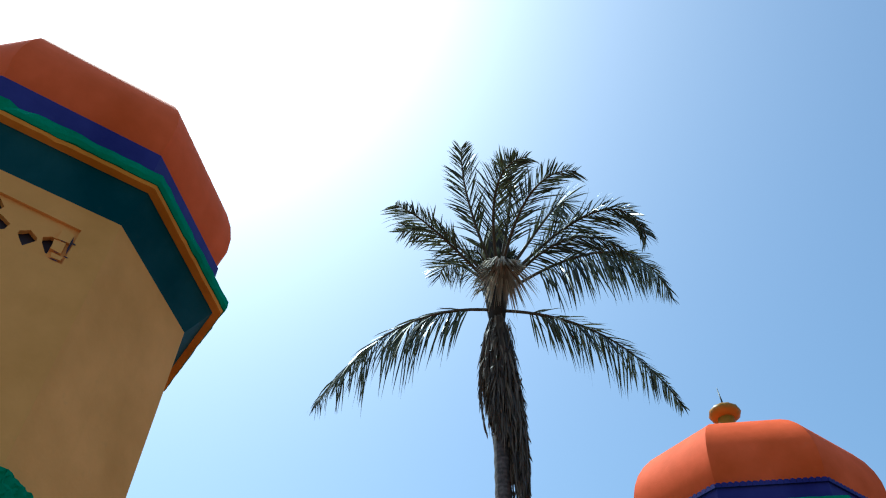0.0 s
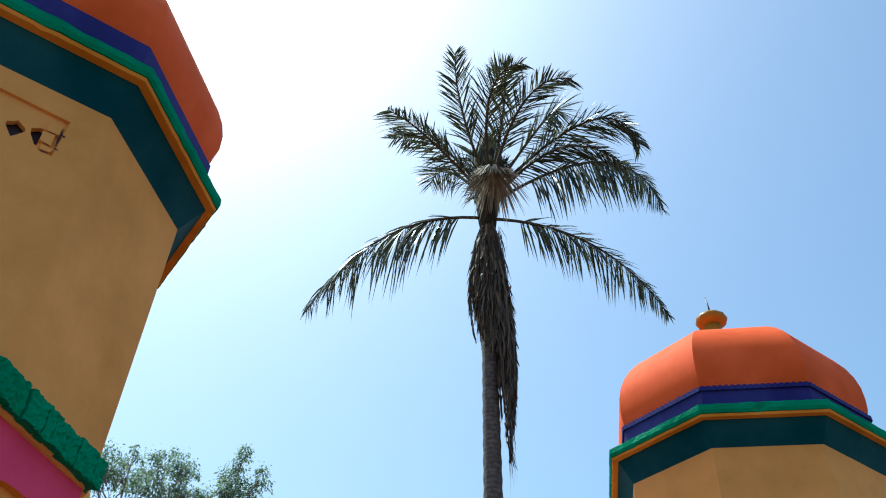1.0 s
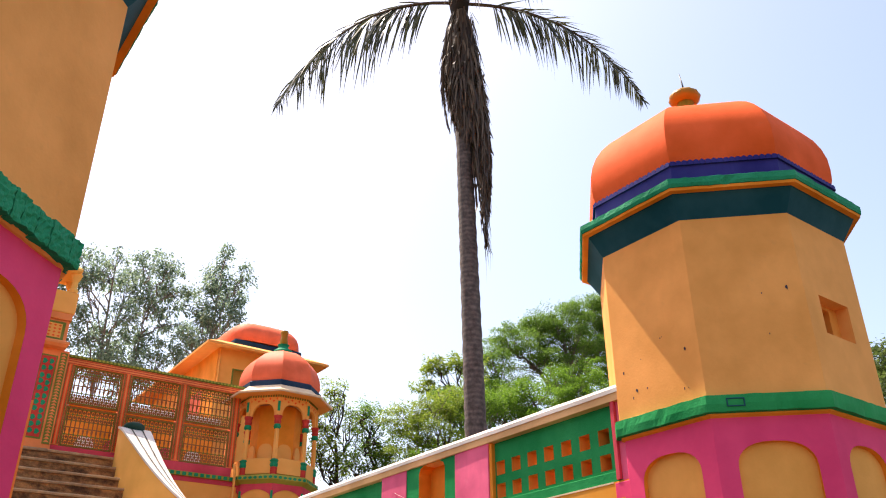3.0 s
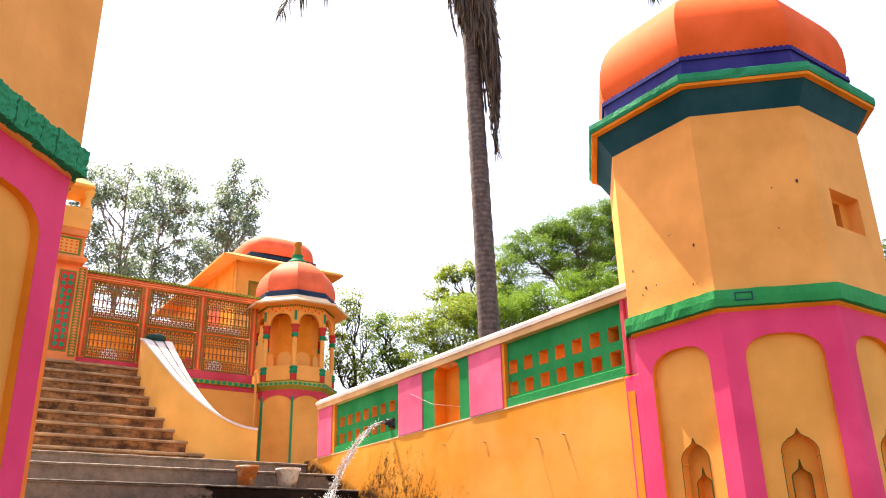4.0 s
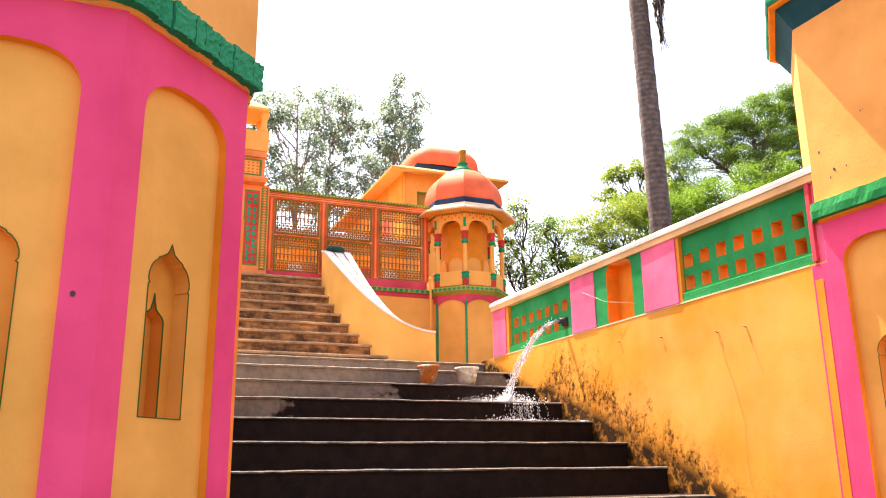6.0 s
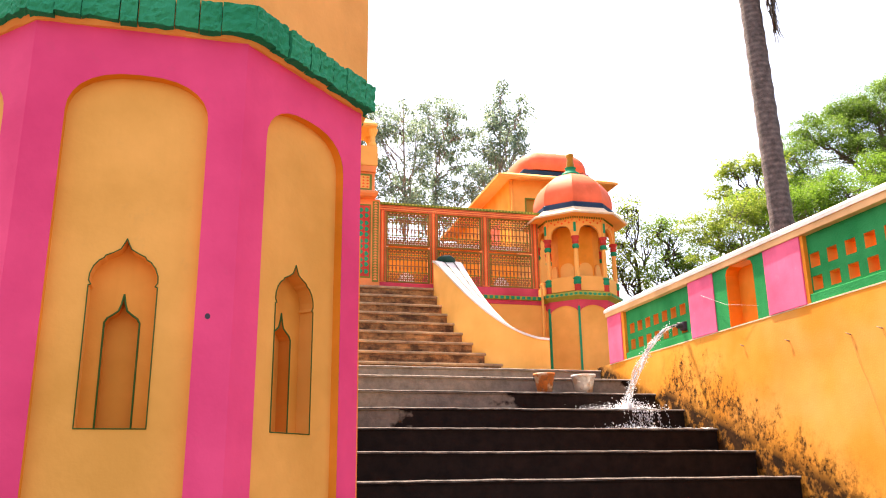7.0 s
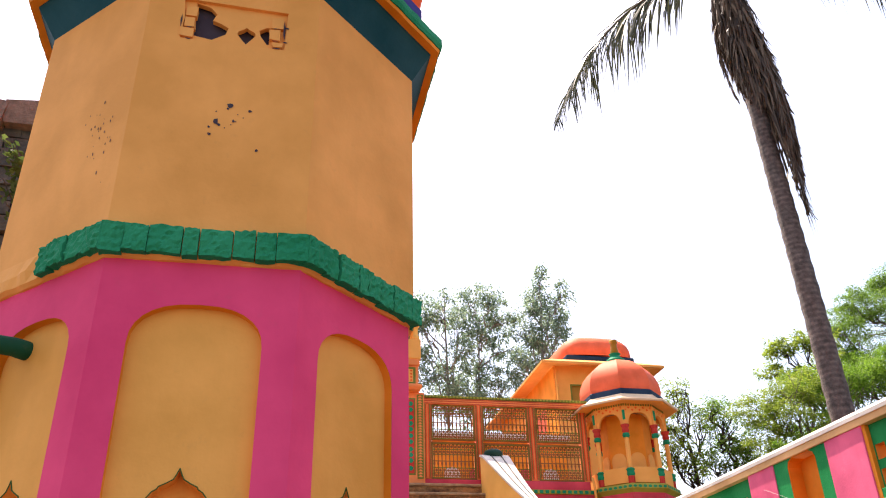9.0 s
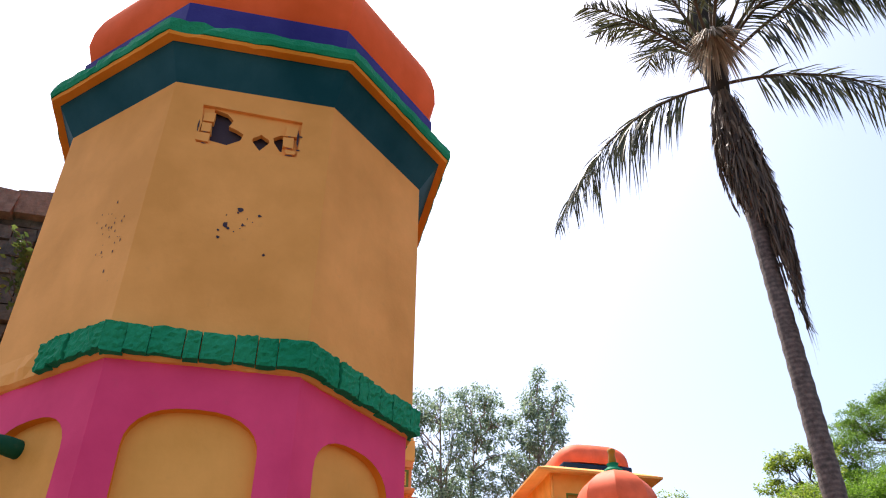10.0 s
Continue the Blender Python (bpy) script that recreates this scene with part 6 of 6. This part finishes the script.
def water():
    rnd = random.Random(4)
    t = thing("water_spout", pose(5.80, 9.87, 3.53), "iron pipe pouring a jet of water onto the steps", "water spout")
    bm = bmesh.new()
    tube(bm, [(0.35, 0, 0), (0.0, 0, 0), (-0.06, 0, 0)], [0.042, 0.042, 0.042], 14)
    part("pipe", bm, METAL, t)
    # Near-black box stands in for the shaded hollow round the pipe.
    part("hollow_dark_box", new_box(0.0, 0.10, -0.058, 0.058, -0.06, 0.05, bevel=0.01), DARK, t)
    end = Vector((-0.72, 0.28, -1.05))
    n = 26
    for strand in range(7):
        bm = bmesh.new()
        ox, oy = rnd.uniform(-0.04, 0.04), rnd.uniform(-0.04, 0.04)
        pts = []
        for i in range(n + 1):
            s = i / n
            w = 0.4 + 1.3 * s
            pts.append((end.x * s - 0.05 + ox * w + 0.016 * s * math.sin(19 * s + strand * 1.7), end.y * s + oy * w + 0.016 * s * math.cos(21 * s + strand * 2), 0.05 * s + (end.z - 0.05) * s ** 1.9))
        tube(bm, pts, [0.010 + 0.006 * math.sin(24 * i / n + strand * 1.3) for i in range(n + 1)], 7)
        part("water_strand", bm, FOAM if strand == 3 else WATER, t, "falling water")
    drops = bmesh.new()
    for i in range(650):
        s = rnd.random() ** 0.5
        q = Vector((end.x * s - 0.05, end.y * s, (end.z) * s ** 1.9)) + Vector((rnd.gauss(0, 0.012 + 0.028 * s), rnd.gauss(0, 0.012 + 0.028 * s), rnd.gauss(0, 0.03)))
        r = rnd.uniform(0.002, 0.0065)
        bmesh.ops.create_icosphere(drops, subdivisions=1, radius=r, matrix=Matrix.Translation(q))
    tagged(part("jet_drops", drops, FOAM, t), kind="stuff")
    # splash on the treads
    sp = bmesh.new()
    c = Vector((5.08, 10.12, 2.42))
    for i in range(1700):
        a, r = rnd.uniform(0, 2 * math.pi), abs(rnd.gauss(0, 0.27 if i < 1000 else 0.17))
        x = min(5.58, c.x + r * 1.6 * math.cos(a) - 0.05)
        y = c.y - 0.1 + r * 0.9 * math.sin(a)
        k = max(0, min(4, int((y - 7.78) / 0.735)))
        z = 1.563 + 0.2845 * k + 0.01 + abs(rnd.gauss(0, 0.065)) * math.exp(-2 * r)
        s = rnd.uniform(0.002, 0.006 if i < 1000 else 0.010)
        bmesh.ops.create_icosphere(sp, subdivisions=1, radius=s, matrix=Matrix.Translation((x, y, z)) @ Matrix.Diagonal((1, 1, rnd.uniform(0.5, 1.6), 1)))
    tagged(part("splash", sp, FOAM), "white splash of water drops over the wet treads", "splash", kind="stuff")
    # foam lying on the treads and running over the nosings
    fm = bmesh.new()
    for k, x0, x1, m in ((3, 4.6, 5.55, 44), (2, 4.7, 5.8, 22)):
        y0, z = 7.78 + 0.735 * k, 1.563 + 0.2845 * k
        for i in range(m):
            x, y = rnd.uniform(x0, x1), y0 + rnd.uniform(-0.02, 0.45)
            s = rnd.uniform(0.02, 0.07)
            pts = [(x + s * rnd.uniform(0.9, 2.0) * math.cos(b), y + s * rnd.uniform(0.5, 1.0) * math.sin(b), z + 0.012 + rnd.uniform(0, 0.006)) for b in [2 * math.pi * q / 8 for q in range(8)]]
            top = fm.verts.new((x, y, z + 0.02))
            v = [fm.verts.new(p) for p in pts]
            for q in range(8):
                fm.faces.new((v[q], v[(q + 1) % 8], top))
    # thin broken runs of water down the riser below the splash
    for i in range(40):
        x, z, left = rnd.gauss(5.18, 0.13), 2.405, rnd.uniform(0.03, 0.24)
        if not 4.6 < x < 5.5:
            continue
        y = 7.78 + 0.735 * 3 - 0.05
        while left > 0:
            run = rnd.uniform(0.012, 0.035)
            x += rnd.uniform(-0.014, 0.026)
            tube(fm, [(x, y, z), (x + rnd.uniform(-0.008, 0.008), y - 0.004, z - run / 2), (x, y, z - run)], [0.002, rnd.uniform(0.003, 0.007), 0.002], 5)
            z, left = z - run - rnd.uniform(0, 0.035), left - run - 0.01
    tagged(part("foam", fm, FOAM), "white foam patches on the wet stone treads", "foam", kind="stuff")
    # thin string stretched from the parapet post
    s = tagged(part("string", (lambda b: (tube(b, [(5.785, 9.3, 3.82), (5.74, 8.7, 3.58), (5.79, 8.15, 3.46)], [0.0013] * 3, 5), b)[1])(bmesh.new()), WHITE), "thin white string tied across the parapet niche", "string")


def old_wall():
    """Broken masonry pier beyond the rough-banded tower, with a flowering weed."""
    rnd = random.Random(13)
    t = thing("ruined_pier", pose(-2.9, 6.6, 0), "dark broken masonry pier with a brown stone cap", "ruin")
    z = 0.0
    row = 0
    while z < 6.1:
        h = rnd.uniform(0.13, 0.19)
        x = -0.55 + (0.12 if row % 2 else 0)
        while x < 0.75:
            w = rnd.uniform(0.2, 0.34)
            part("stone", new_box(x + 0.008, min(x + w, 0.85) - 0.008, -0.30 + rnd.uniform(-0.03, 0.03), 0.3, z + 0.006, z + h - 0.006, jitter=0.012, rnd=rnd), RUBBLE, t)
            x += w
        z += h
        row += 1
    for i in range(5):
        part("cap_stone", new_box(-0.62 + i * 0.3, -0.33 + i * 0.3, -0.4, 0.35, 6.1 + rnd.uniform(0, 0.02), 6.36 + rnd.uniform(-0.03, 0.06), jitter=0.025, rnd=rnd), RUBBLE_CAP, t)
    part("core", new_box(-0.5, 0.75, -0.2, 0.28, 0, 6.1), RUBBLE, t)
    w = thing("flowering_weed", pose(-2.24, 6.08, 5.38), "straggly weed with a yellow flower growing from the masonry", "plant")
    lf = bmesh.new()
    for i in range(16):
        a = rnd.uniform(0, 2 * math.pi)
        tip = Vector((math.cos(a) * rnd.uniform(0.1, 0.34) - 0.08, math.sin(a) * 0.25 - 0.1, rnd.uniform(-0.5, 0.35)))
        pts = [Vector((0, 0.1, -0.3)), tip * 0.5 + Vector((0, 0, 0.1)), tip]
        st = bmesh.new()
        tube(st, pts, [0.008, 0.006, 0.003], 5)
        part("stem", st, BARK, w)
        for j in range(15):
            q = bez(pts[0], pts[1], pts[2], rnd.uniform(0.3, 1)) + Vector((rnd.gauss(0, 0.03), rnd.gauss(0, 0.03), rnd.gauss(0, 0.03)))
            d = Vector((rnd.uniform(-1, 1), rnd.uniform(-1, 1), rnd.uniform(-1, 1))).normalized() * 0.065
            s = d.cross(Vector((0.3, 0.5, 0.8))).normalized() * 0.020
            lf.faces.new([lf.verts.new(v) for v in (q, q + d * 0.5 + s, q + d, q + d * 0.5 - s)])
    part("leaves", lf, DUSK, w)
    fl = bmesh.new()
    for k in range(6):
        a = math.pi * k / 3
        ring = [(r * math.cos(a + w), r * math.sin(a + w)) for r, w in ((0.0, 0.0), (0.045, -0.4), (0.06, 0.0), (0.045, 0.4))]
        fl.faces.new([fl.verts.new((-0.30 + u, -0.2 - 0.15 * math.hypot(u, v), 0.14 + v)) for u, v in ring])
    part("flower", fl, YELLOW_FLOWER, w, "bright yellow flower")


def drain_spout():
    t = thing("drain_spout", pose(-1.445, 4.175, 3.315), "stubby dark green drain spout jutting from the tower", "drain spout")
    bm = bmesh.new()
    tube(bm, [(0.10, 0.10, 0.0), (0.0, 0.0, 0.0), (-0.02, -0.02, 0.0), (-0.19, -0.195, -0.035), (-0.28, -0.285, -0.055)], [0.05, 0.05, 0.048, 0.046, 0.05], 14)
    part("spout", bm, SPOUT_GREEN, t)


ground()
stairs()
balustrade()
side_wall()
gate()
pavilion()
building()
tower(-0.552, 4.92, 0.7, "pink and orange octagonal tower with rough green block band", True, False, True, 1.04)
tower(6.948, 4.81, 1.6, "pink and orange octagonal tower with smooth green band, window", False, True, False)
drain_spout()
old_wall()
palm()
trees()
buckets()
water()
